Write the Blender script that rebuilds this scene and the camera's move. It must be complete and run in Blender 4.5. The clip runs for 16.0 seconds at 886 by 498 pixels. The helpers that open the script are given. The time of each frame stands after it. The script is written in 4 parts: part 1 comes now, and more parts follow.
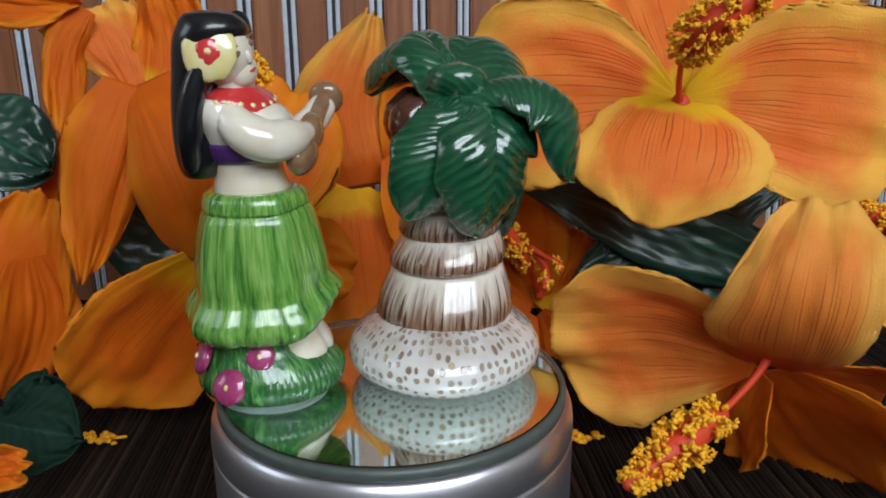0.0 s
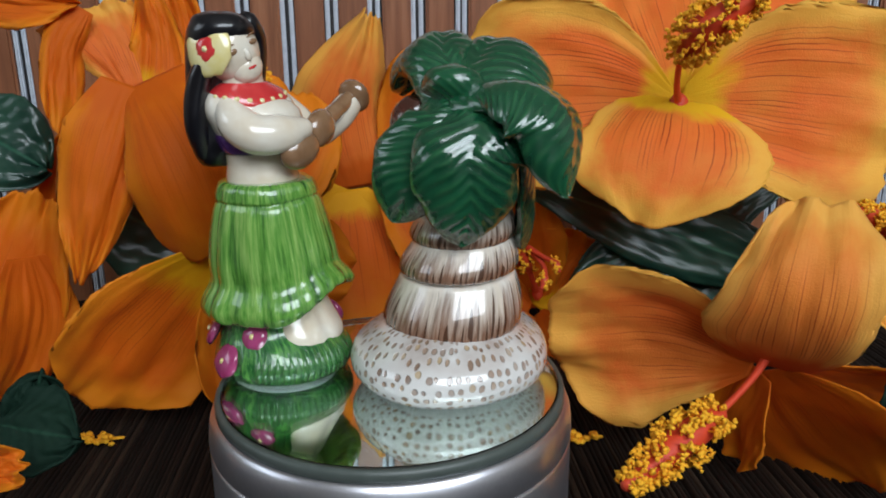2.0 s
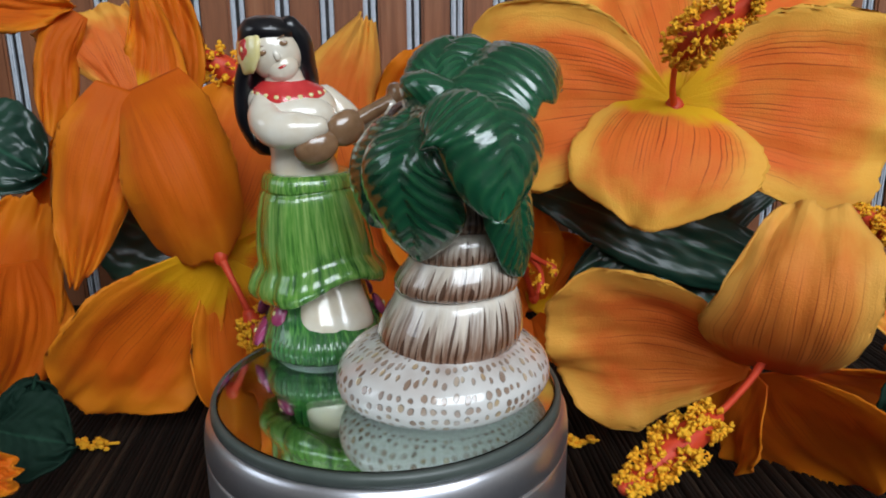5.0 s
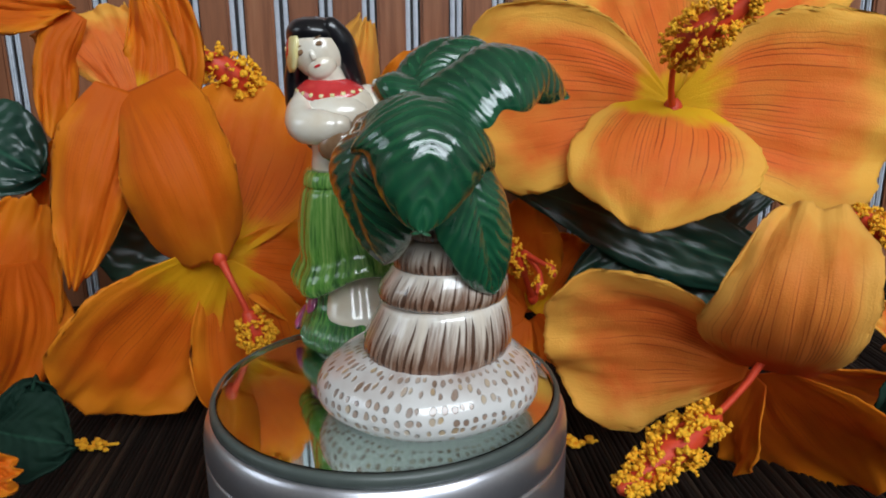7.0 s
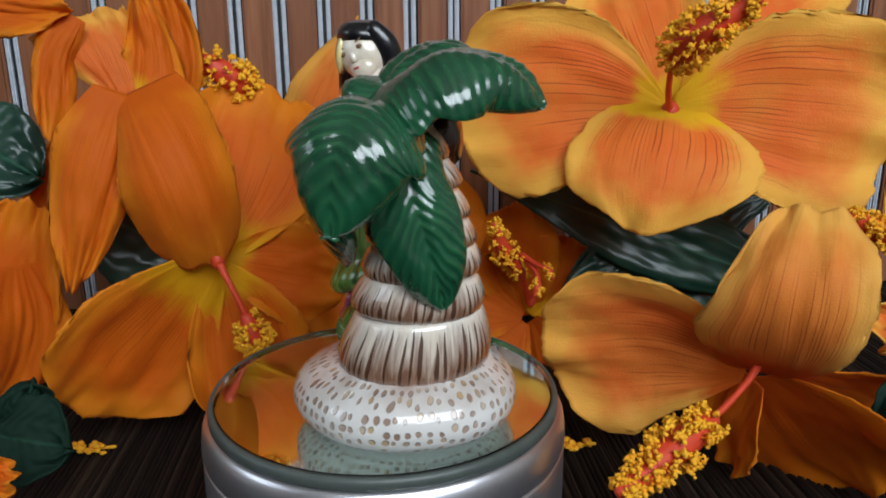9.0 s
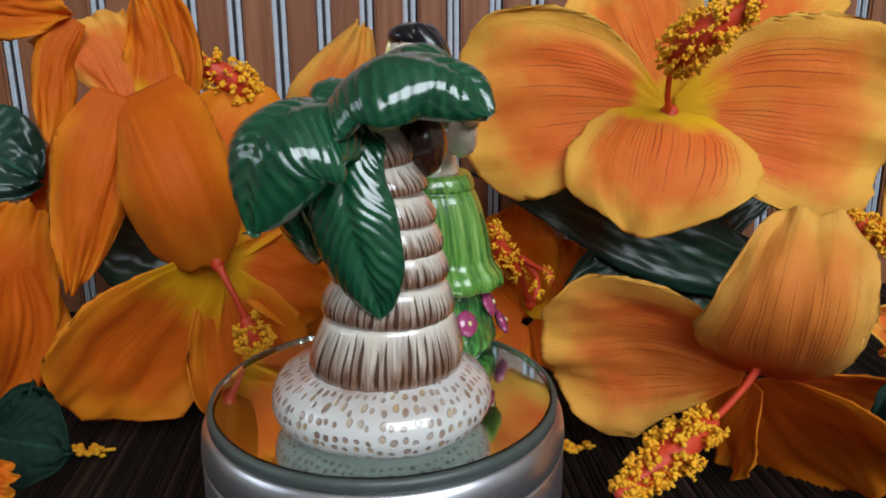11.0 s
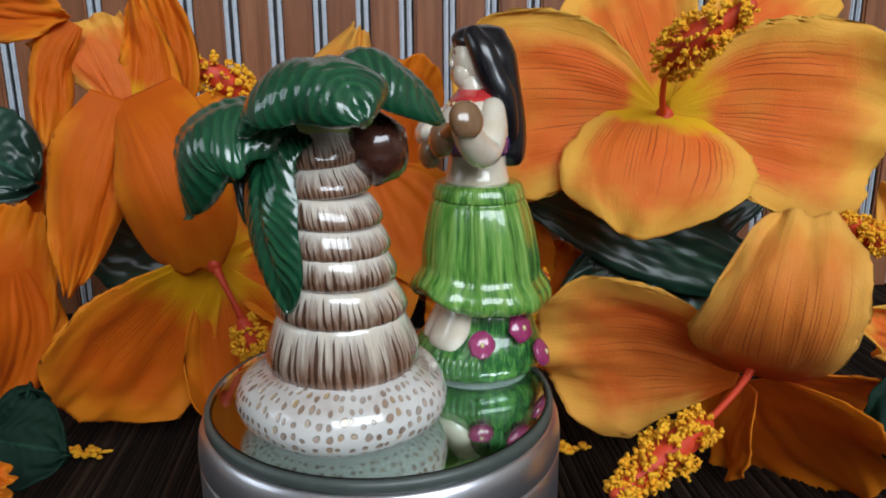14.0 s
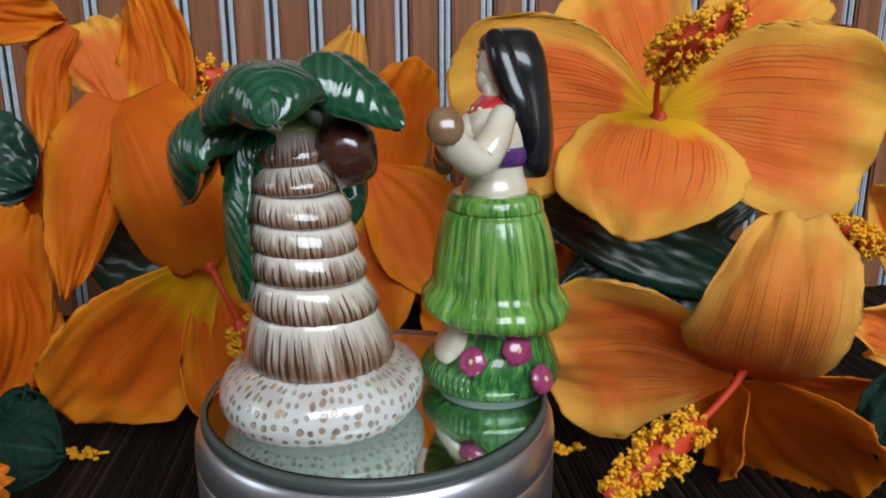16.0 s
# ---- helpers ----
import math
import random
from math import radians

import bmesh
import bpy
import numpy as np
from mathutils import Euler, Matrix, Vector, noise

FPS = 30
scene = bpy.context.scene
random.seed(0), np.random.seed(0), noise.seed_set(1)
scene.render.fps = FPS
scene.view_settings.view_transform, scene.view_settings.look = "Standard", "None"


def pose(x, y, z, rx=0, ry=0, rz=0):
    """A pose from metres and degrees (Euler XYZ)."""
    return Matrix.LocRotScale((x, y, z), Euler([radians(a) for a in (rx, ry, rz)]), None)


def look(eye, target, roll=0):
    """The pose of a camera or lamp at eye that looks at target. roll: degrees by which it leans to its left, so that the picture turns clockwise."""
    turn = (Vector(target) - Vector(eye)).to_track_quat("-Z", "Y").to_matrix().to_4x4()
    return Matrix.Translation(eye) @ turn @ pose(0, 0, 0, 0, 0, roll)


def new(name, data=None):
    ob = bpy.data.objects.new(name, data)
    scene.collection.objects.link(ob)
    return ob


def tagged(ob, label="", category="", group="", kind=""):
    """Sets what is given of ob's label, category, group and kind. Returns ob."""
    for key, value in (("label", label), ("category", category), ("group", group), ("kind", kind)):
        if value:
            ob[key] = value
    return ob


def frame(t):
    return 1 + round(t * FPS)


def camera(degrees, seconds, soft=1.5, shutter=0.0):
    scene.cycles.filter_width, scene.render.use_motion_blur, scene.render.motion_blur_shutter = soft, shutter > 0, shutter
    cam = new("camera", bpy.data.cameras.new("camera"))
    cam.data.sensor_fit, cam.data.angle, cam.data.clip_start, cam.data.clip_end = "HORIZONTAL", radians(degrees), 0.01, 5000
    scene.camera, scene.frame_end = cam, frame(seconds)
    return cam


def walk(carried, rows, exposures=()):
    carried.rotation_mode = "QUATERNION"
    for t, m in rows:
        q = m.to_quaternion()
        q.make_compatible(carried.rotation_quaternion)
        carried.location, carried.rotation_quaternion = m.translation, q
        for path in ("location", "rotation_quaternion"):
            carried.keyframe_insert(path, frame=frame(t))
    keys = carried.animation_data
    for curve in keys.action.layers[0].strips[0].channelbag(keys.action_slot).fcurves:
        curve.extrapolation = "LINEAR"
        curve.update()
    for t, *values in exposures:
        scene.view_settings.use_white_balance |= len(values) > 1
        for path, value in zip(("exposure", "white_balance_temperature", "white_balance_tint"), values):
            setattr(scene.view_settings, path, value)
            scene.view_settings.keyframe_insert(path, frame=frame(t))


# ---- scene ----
# ---- camera ----
cam = camera(59.41, 16.0, soft=1.9)
MIRROR = 0.046          # height of the mirror's face above the mat
SPIN = -10.897          # degrees a second, clockwise seen from above


def carried_pose(x, y, z, tilt, turn, lean):
    return pose(x, y, z, tilt, 0, turn) @ pose(0, 0, 0, 0, 0, lean)


walk(cam, [
    (0.0, carried_pose(-0.00002, -0.20025, 0.14205, 73.582, -4.093, -0.434)),
    (0.5, carried_pose(-0.00001, -0.20013, 0.14202, 73.515, -4.139, -0.434)),
    (1.0, carried_pose(-0.00001, -0.20016, 0.14203, 73.522, -4.166, -0.431)),
    (1.5, carried_pose(-0.00002, -0.20022, 0.14204, 73.584, -4.208, -0.426)),
    (2.0, carried_pose(-0.00001, -0.20015, 0.14202, 73.596, -4.237, -0.424)),
    (2.5, carried_pose(-0.00000, -0.20005, 0.14199, 73.584, -4.315, -0.420)),
    (3.0, carried_pose(0.00001, -0.19987, 0.14194, 73.725, -4.295, -0.414)),
    (3.5, carried_pose(0.00003, -0.19966, 0.14188, 73.524, -4.383, -0.421)),
    (4.0, carried_pose(0.00002, -0.19969, 0.14189, 73.646, -4.448, -0.441)),
    (6.5, carried_pose(0.00001, -0.19992, 0.14196, 73.933, -4.596, -0.457)),
    (7.0, carried_pose(-0.00000, -0.20006, 0.14199, 73.928, -4.607, -0.458)),
    (7.5, carried_pose(-0.00001, -0.20011, 0.14201, 73.983, -4.673, -0.449)),
    (8.0, carried_pose(-0.00001, -0.20017, 0.14203, 74.115, -4.715, -0.439)),
    (8.5, carried_pose(-0.00002, -0.20022, 0.14204, 74.116, -4.737, -0.427)),
    (9.0, carried_pose(-0.00003, -0.20036, 0.14208, 74.136, -4.772, -0.406)),
    (11.5, carried_pose(-0.00005, -0.20061, 0.14215, 74.336, -4.825, -0.383)),
    (12.0, carried_pose(-0.00007, -0.20088, 0.14223, 74.328, -4.926, -0.367)),
    (12.5, carried_pose(-0.00009, -0.20108, 0.14229, 74.271, -5.017, -0.358)),
    (13.0, carried_pose(-0.00010, -0.20125, 0.14234, 74.268, -5.030, -0.350)),
    (13.5, carried_pose(-0.00012, -0.20145, 0.14240, 74.400, -5.060, -0.351)),
    (14.0, carried_pose(-0.00013, -0.20165, 0.14245, 74.457, -5.095, -0.352)),
    (14.5, carried_pose(-0.00015, -0.20180, 0.14250, 74.412, -5.138, -0.334)),
    (15.0, carried_pose(-0.00016, -0.20200, 0.14256, 74.604, -5.201, -0.297)),
    (15.5, carried_pose(-0.00019, -0.20240, 0.14267, 74.489, -5.256, -0.265)),
    (16.0, carried_pose(-0.00025, -0.20312, 0.14288, 74.596, -5.441, -0.246)),
])

# ---- light ----
world = bpy.data.worlds.new("daylight")
scene.world = world
world.use_nodes = True
sky = world.node_tree.nodes.new("ShaderNodeTexSky")
sky.sky_type = "NISHITA"
sky.sun_disc = False
sky.sun_elevation, sky.sun_rotation = radians(40), radians(200)
world.node_tree.links.new(sky.outputs[0], world.node_tree.nodes["Background"].inputs[0])
world.node_tree.nodes["Background"].inputs[1].default_value = 0.1


def window_light(name, eye, target, width, height, power, colour):
    lamp = bpy.data.lights.new(name, "AREA")
    lamp.shape, lamp.size, lamp.size_y, lamp.energy, lamp.color = "RECTANGLE", width, height, power, colour
    ob = new(name, lamp)
    ob.matrix_world = look(eye, target)
    return ob


window_light("window_light", (0.5, -1.49, 1.15), (0.15, 0.0, 0.15), 1.7, 0.9, 50, (0.83, 0.92, 1.0))
window_light("window_light", (-1.93, -0.35, 0.95), (0.0, 0.0, 0.3), 0.8, 0.8, 5.5, (0.83, 0.92, 1.0))
scene.view_settings.exposure = -0.2


# ---- material helpers ----
class Mat:
    """A node material with short calls."""

    def __init__(self, name, rough=0.5, metal=0.0, coat=0.0, ior=1.5):
        self.m = bpy.data.materials.new(name)
        self.m.use_nodes = True
        self.t = self.m.node_tree
        self.b = self.t.nodes["Principled BSDF"]
        self.b.inputs["Roughness"].default_value = rough
        self.b.inputs["Metallic"].default_value = metal
        self.b.inputs["Coat Weight"].default_value = coat
        self.b.inputs["Coat Roughness"].default_value = 0.04
        self.b.inputs["IOR"].default_value = ior

    def put(self, socket, value):
        if isinstance(value, bpy.types.NodeSocket):
            self.t.links.new(value, socket)
        elif value is not None:
            socket.default_value = (*value, 1.0) if isinstance(value, tuple) and len(value) == 3 and socket.type == "RGBA" else value

    def node(self, kind, out=0, props=None, **ins):
        n = self.t.nodes.new(kind)
        for k, v in (props or {}).items():
            setattr(n, k, v)
        for k, v in ins.items():
            self.put(n.inputs[int(k[1:]) if k[0] == "i" and k[1:].isdigit() else k.replace("_", " ")], v)
        return n.outputs[out]

    def coords(self, which="Object", scale=(1, 1, 1), turn=(0, 0, 0)):
        c = self.t.nodes.new("ShaderNodeTexCoord").outputs[which]
        return self.node("ShaderNodeMapping", Vector=c, Scale=scale, Rotation=turn)

    def noise(self, vec, scale, detail=3.0, rough=0.55, distort=0.0):
        return self.node("ShaderNodeTexNoise", Vector=vec, Scale=scale, Detail=detail, Roughness=rough, Distortion=distort)

    def ramp(self, fac, *stops):
        n = self.t.nodes.new("ShaderNodeValToRGB")
        self.t.links.new(fac, n.inputs[0])
        els = n.color_ramp.elements
        while len(els) < len(stops):
            els.new(0.5)
        for e, (p, c) in zip(els, stops):
            e.position = p
            e.color = (*c, 1) if isinstance(c, tuple) else (c, c, c, 1)
        return n.outputs[0]

    def mix(self, fac, a, b, blend="MIX"):
        n = self.t.nodes.new("ShaderNodeMix")
        n.data_type, n.blend_type = "RGBA", blend
        self.put(n.inputs[0], fac)
        self.put(n.inputs[6], a)
        self.put(n.inputs[7], b)
        return n.outputs[2]

    def math(self, op, a, b=None, c=None):
        n = self.t.nodes.new("ShaderNodeMath")
        n.operation = op
        for i, v in enumerate((a, b, c)):
            self.put(n.inputs[i], v)
        return n.outputs[0]

    def split(self, vec):
        n = self.t.nodes.new("ShaderNodeSeparateXYZ")
        self.t.links.new(vec, n.inputs[0])
        return n.outputs

    def join(self, x, y, z=0.0):
        return self.node("ShaderNodeCombineXYZ", X=x, Y=y, Z=z)

    def bump(self, height, strength=0.3, dist=0.001):
        o = self.node("ShaderNodeBump", Height=height, Strength=strength, Distance=dist)
        self.t.links.new(o, self.b.inputs["Normal"])
        return o

    def colour(self, c):
        self.put(self.b.inputs["Base Color"], c)
        return self


def glaze(name, a, b, scale=220.0, rough=0.22, stretch=(1, 1, 1), coat=1.0):
    """Glazed hand-painted ceramic, two tones that pool unevenly."""
    s = Mat(name, rough, 0.0, coat)
    v = s.coords("Object", stretch)
    n = s.noise(v, scale, 4)
    big = s.noise(v, scale * 0.22, 2)
    s.colour(s.ramp(s.mix(0.4, n, big), (0.34, a), (0.66, b)))
    s.bump(s.noise(v, scale * 0.5, 2), 0.12, 0.0006)
    return s.m


def petal_material(name, heart, rim, root, vein, ink, soft=1.0, throat_to=0.23):
    """Printed silk: yellow throat, red-orange fan with fine veins, paler rim, a woven grain."""
    s = Mat(name, 0.62)
    s.b.inputs["Sheen Weight"].default_value = 0.02
    s.b.inputs["Specular IOR Level"].default_value = 0.22
    s.b.inputs["Sheen Roughness"].default_value = 0.4
    uv = s.coords("UV")
    u, v, _ = s.split(uv)
    away = s.math("MULTIPLY", s.math("ABSOLUTE", s.math("SUBTRACT", v, 0.5)), 2.0)
    wob = s.noise(uv, 5.0, 3)
    edge = s.math("MAXIMUM", s.math("POWER", away, 2.0), s.math("POWER", u, 3.2))
    edge = s.math("ADD", edge, s.math("MULTIPLY", s.math("SUBTRACT", wob, 0.5), 0.55))
    col = s.mix(s.ramp(edge, (0.34, 0.0), (0.74, 1.0)), heart, rim)
    tone = s.noise(s.coords("Object"), 45.0, 4)
    col = s.mix(s.ramp(tone, (0.4, 0.0), (0.75, 0.3)), col, rim)
    throat = s.math("ADD", u, s.math("MULTIPLY", s.math("SUBTRACT", wob, 0.5), 0.3))
    col = s.mix(s.ramp(throat, (throat_to * 0.5, 1.0), (throat_to, 0.0)), col, root)
    seed = s.math("MULTIPLY", s.node("ShaderNodeObjectInfo", 5), 90.0)
    fan = s.noise(s.join(s.math("MULTIPLY", u, 1.8), s.math("MULTIPLY", v, 105.0), seed), 1.0, 2, 0.5, 0.25)
    cells = s.math("ADD", s.math("MULTIPLY", v, 38.0), s.math("ADD", s.math("MULTIPLY", s.noise(s.join(u, v, seed), 2.2, 2), 2.0), seed))
    pick = s.split(s.node("ShaderNodeTexWhiteNoise", 1, {"noise_dimensions": "1D"}, W=s.math("FLOOR", cells)))
    thin_line = s.ramp(s.math("ABSOLUTE", s.math("SUBTRACT", s.math("FRACT", cells), 0.5)), (0.05, 1.0), (0.13, 0.0))
    reach = s.ramp(s.math("SUBTRACT", u, s.math("ADD", 0.34, s.math("MULTIPLY", pick[0], 0.42))), (0.0, 1.0), (0.12, 0.0))
    line = s.math("MULTIPLY", s.math("MULTIPLY", thin_line, reach), s.ramp(pick[1], (0.25, 0.0), (0.6, 1.0)))
    line = s.math("MAXIMUM", line, s.math("MULTIPLY", s.ramp(fan, (0.55, 0.0), (0.68, 1.0)), 0.10))
    band = s.ramp(s.math("ADD", u, s.math("MULTIPLY", s.math("SUBTRACT", wob, 0.5), 0.35)), (0.16, 0.0), (0.3, 1.0), (0.62, 0.85), (0.88, 0.0))
    band = s.math("MULTIPLY", band, ink)
    col = s.mix(s.math("MULTIPLY", s.math("MULTIPLY", line, band), s.ramp(away, (0.6, 0.85), (0.95, 0.0))), col, vein)
    s.colour(col)
    weave = s.noise(s.coords("Object", (1, 1, 1)), 1500.0, 2)
    crease = s.noise(s.join(s.math("MULTIPLY", u, 2.2), s.math("MULTIPLY", v, 17.0), seed), 1.0, 3, 0.6, 0.6)
    h = s.math("ADD", s.math("MULTIPLY", weave, 0.3), s.math("ADD", s.math("MULTIPLY", fan, 0.08), s.math("MULTIPLY", crease, soft * 0.6)))
    s.bump(h, 0.4, 0.0015)
    thin = s.t.nodes.new("ShaderNodeBsdfTranslucent")
    s.put(thin.inputs[0], col)
    mixer = s.t.nodes.new("ShaderNodeMixShader")
    mixer.inputs[0].default_value = 0.34
    out = s.t.nodes["Material Output"]
    s.t.links.new(s.b.outputs[0], mixer.inputs[1])
    s.t.links.new(thin.outputs[0], mixer.inputs[2])
    s.t.links.new(mixer.outputs[0], out.inputs[0])
    return s.m


def leaf_material(name, a, b, rough):
    s = Mat(name, rough)
    s.b.inputs["Specular IOR Level"].default_value = 0.5 if rough < 0.5 else 0.15
    uv = s.coords("UV")
    u, v, _ = s.split(uv)
    away = s.math("ABSOLUTE", s.math("SUBTRACT", v, 0.5))
    rib = s.node("ShaderNodeTexWave", 1, None, Vector=s.join(s.math("SUBTRACT", u, s.math("MULTIPLY", away, 0.5)), 0.0), Scale=2.6, Distortion=0.6)
    n = s.noise(s.coords("Object"), 60.0, 4)
    s.colour(s.mix(s.ramp(away, (0.0, 0.8), (0.03, 0.0)), s.ramp(n, (0.3, a), (0.7, b)), tuple(min(1, c * 2.2) for c in b)))
    s.bump(s.math("ADD", rib, s.math("MULTIPLY", n, 0.2)), 0.25, 0.001)
    return s.m


def frond_material():
    """Dark green glaze, thinner and paler along the carved ribs."""
    s = Mat("green_frond_glaze", 0.2, 0.0, 1.0)
    u, v, _ = s.split(s.coords("UV"))
    away = s.math("MULTIPLY", s.math("ABSOLUTE", s.math("SUBTRACT", v, 0.5)), 2.0)
    phase = s.math("SUBTRACT", s.math("MULTIPLY", u, 15.0), s.math("MULTIPLY", away, 4.0))
    rib = s.math("ADD", s.math("MULTIPLY", s.math("SINE", s.math("MULTIPLY", phase, 6.2832)), 0.5), 0.5)
    n = s.noise(s.coords("Object"), 170.0, 4)
    k = s.math("MULTIPLY", s.math("POWER", rib, 2.0), s.ramp(n, (0.36, 0.05), (0.72, 0.6)))
    base = s.ramp(s.noise(s.coords("Object"), 70.0, 3), (0.35, (0.005, 0.046, 0.022)), (0.7, (0.010, 0.086, 0.037)))
    s.colour(s.mix(k, base, (0.032, 0.155, 0.058)))
    s.bump(s.math("ADD", s.math("MULTIPLY", rib, 0.6), s.math("MULTIPLY", s.noise(s.coords("Object"), 120.0, 2), 0.9)), 0.24, 0.0010)
    return s.m


def spotted_material():
    """White glaze with carved brown dots."""
    s = Mat("spotted_sand_glaze", 0.25, 0.0, 1.0)
    u, w, _ = s.split(s.coords("UV"))
    v = s.coords("Object")
    vor = s.t.nodes.new("ShaderNodeTexVoronoi")
    vor.voronoi_dimensions = "2D"
    vor.inputs["Scale"].default_value = 1.0
    vor.inputs["Randomness"].default_value = 0.5
    shake = s.math("MULTIPLY", s.math("SUBTRACT", s.noise(v, 240.0, 2), 0.5), 0.5)
    s.t.links.new(s.join(s.math("ADD", s.math("MULTIPLY", u, 63.0), shake), s.math("ADD", s.math("MULTIPLY", w, 9.6), shake)), vor.inputs["Vector"])
    size = s.math("ADD", 0.2, s.math("MULTIPLY", s.math("SUBTRACT", s.split(vor.outputs["Color"])[0], 0.5), 0.12))
    dot = s.ramp(s.math("SUBTRACT", vor.outputs["Distance"], size), (0.0, 1.0), (0.1, 0.0))
    brown = s.ramp(s.split(vor.outputs["Color"])[1], (0.0, (0.19, 0.10, 0.055)), (0.6, (0.32, 0.20, 0.125)), (1.0, (0.45, 0.30, 0.13)))
    wash = s.ramp(s.noise(v, 70.0, 3), (0.42, 0.0), (0.68, 0.8))
    top = s.ramp(w, (0.5, 0.0), (0.78, 1.0))
    ground = s.mix(s.math("MULTIPLY", s.math("ADD", wash, 0.15), top), (0.68, 0.66, 0.63), (0.33, 0.215, 0.165))
    faint = s.ramp(s.noise(v, 90.0, 2), (0.35, 0.45), (0.6, 0.9))
    s.colour(s.mix(s.math("MULTIPLY", dot, faint), ground, brown))
    s.bump(s.math("SUBTRACT", 1.0, dot), 0.6, 0.0008)
    return s.m


def bark_material():
    """White glaze with a brown wash at each ring's foot and short dark brush strokes rising from it."""
    s = Mat("brushed_bark_glaze", 0.25, 0.0, 1.0)
    u, v, _ = s.split(s.coords("UV"))
    own = s.math("MULTIPLY", s.node("ShaderNodeObjectInfo", 5), 37.0)
    ang = s.math("MULTIPLY", u, 6.2832)
    p = s.join(s.math("MULTIPLY", s.math("COSINE", ang), 13.0), s.math("MULTIPLY", s.math("SINE", ang), 13.0), s.math("ADD", s.math("MULTIPLY", v, 2.5), own))
    fine = s.noise(p, 1.3, 3, 0.6)
    patch = s.noise(p, 0.3, 2)
    sway = s.math("MULTIPLY", s.math("SUBTRACT", s.noise(p, 0.55, 2), 0.5), 1.4)
    lines = s.math("ADD", s.math("ADD", s.math("MULTIPLY", u, 58.0), sway), own)
    pick = s.split(s.node("ShaderNodeTexWhiteNoise", 1, {"noise_dimensions": "1D"}, W=s.math("FLOOR", lines)))
    across = s.math("ABSOLUTE", s.math("SUBTRACT", s.math("FRACT", lines), s.math("ADD", 0.38, s.math("MULTIPLY", pick[2], 0.24))))
    top = s.math("ADD", 0.50, s.math("MULTIPLY", pick[0], 0.32))
    low = s.math("ADD", 0.12, s.math("MULTIPLY", pick[1], 0.16))
    mid = s.math("MULTIPLY", s.math("ADD", top, low), 0.5)
    half = s.math("MULTIPLY", s.math("SUBTRACT", top, low), 0.5)
    along = s.math("POWER", s.math("ABSOLUTE", s.math("DIVIDE", s.math("SUBTRACT", v, mid), half)), 2.0)
    fat = s.math("MULTIPLY", s.math("SUBTRACT", 1.0, along), s.math("ADD", 0.16, s.math("MULTIPLY", pick[1], 0.16)))
    fat = s.math("ADD", fat, s.math("MULTIPLY", s.math("SUBTRACT", fine, 0.5), 0.14))
    stroke = s.ramp(s.math("SUBTRACT", fat, across), (0.0, 0.0), (0.05, 1.0))
    stroke = s.math("MULTIPLY", stroke, s.ramp(pick[2], (0.12, 0.25), (0.3, 1.0)))
    wash = s.ramp(s.math("ADD", v, s.math("ADD", s.math("MULTIPLY", s.math("SUBTRACT", fine, 0.5), 0.5), s.math("MULTIPLY", s.math("SUBTRACT", patch, 0.5), 0.4))), (0.39, 0.95), (0.53, 0.66), (0.68, 0.14), (0.82, 0.0))
    white = s.ramp(patch, (0.3, (0.76, 0.72, 0.65)), (0.7, (0.70, 0.61, 0.50)))
    col = s.mix(wash, white, s.ramp(fine, (0.35, (0.155, 0.062, 0.030)), (0.65, (0.29, 0.145, 0.082))))
    s.colour(s.mix(s.math("MULTIPLY", stroke, 0.92), col, (0.066, 0.025, 0.012)))
    s.bump(s.math("SUBTRACT", 1.0, stroke), 0.6, 0.0006)
    return s.m


def grass_material(name, dark, mid, light, count, coat=1.0):
    """Green glaze streaked up and down, round a body."""
    s = Mat(name, 0.22, 0.0, coat)
    u, v, _ = s.split(s.coords("UV"))
    ang = s.math("MULTIPLY", u, 6.2832)
    p = s.join(s.math("MULTIPLY", s.math("COSINE", ang), count), s.math("MULTIPLY", s.math("SINE", ang), count), s.math("MULTIPLY", v, 3.2))
    n = s.noise(p, 1.0, 4, 0.65)
    fine = s.noise(p, 2.6, 3, 0.6)
    pool = s.noise(s.coords("Object"), 90.0, 3)
    k = s.math("ADD", s.math("MULTIPLY", n, 0.6), s.math("ADD", s.math("MULTIPLY", fine, 0.3), s.math("MULTIPLY", pool, 0.1)))
    s.colour(s.ramp(k, (0.38, dark), (0.49, mid), (0.62, light)))
    s.bump(k, 0.6, 0.0012)
    return s.m


M = {}
M["petal"] = petal_material("peach_silk", (0.92, 0.205, 0.032), (0.97, 0.54, 0.085), (0.93, 0.56, 0.02), (0.36, 0.018, 0.008), 1.0)
M["petal_deep"] = petal_material("orange_silk", (0.76, 0.145, 0.006), (0.86, 0.27, 0.012), (0.84, 0.42, 0.008), (0.40, 0.035, 0.005), 0.75, 0.6, 0.32)
M["petal_plain"] = petal_material("peach_silk_plain", (0.84, 0.19, 0.030), (0.93, 0.48, 0.080), (0.72, 0.14, 0.012), (0.42, 0.025, 0.010), 0.9)
M["petal_pale"] = petal_material("pale_peach_silk", (0.86, 0.26, 0.040), (0.95, 0.51, 0.100), (0.80, 0.15, 0.012), (0.40, 0.025, 0.010), 1.0)
# deep orange without a yellow throat; on low peach petals it stands for shade
M["petal_dusk"] = petal_material("orange_silk_plain_and_shaded", (0.72, 0.14, 0.005), (0.80, 0.235, 0.009), (0.70, 0.135, 0.006), (0.42, 0.04, 0.005), 0.45, 0.6)
M["leaf"] = leaf_material("glossy_leaf", (0.008, 0.032, 0.022), (0.018, 0.058, 0.036), 0.32)
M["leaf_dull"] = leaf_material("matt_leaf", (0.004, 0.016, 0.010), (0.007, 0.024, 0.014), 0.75)
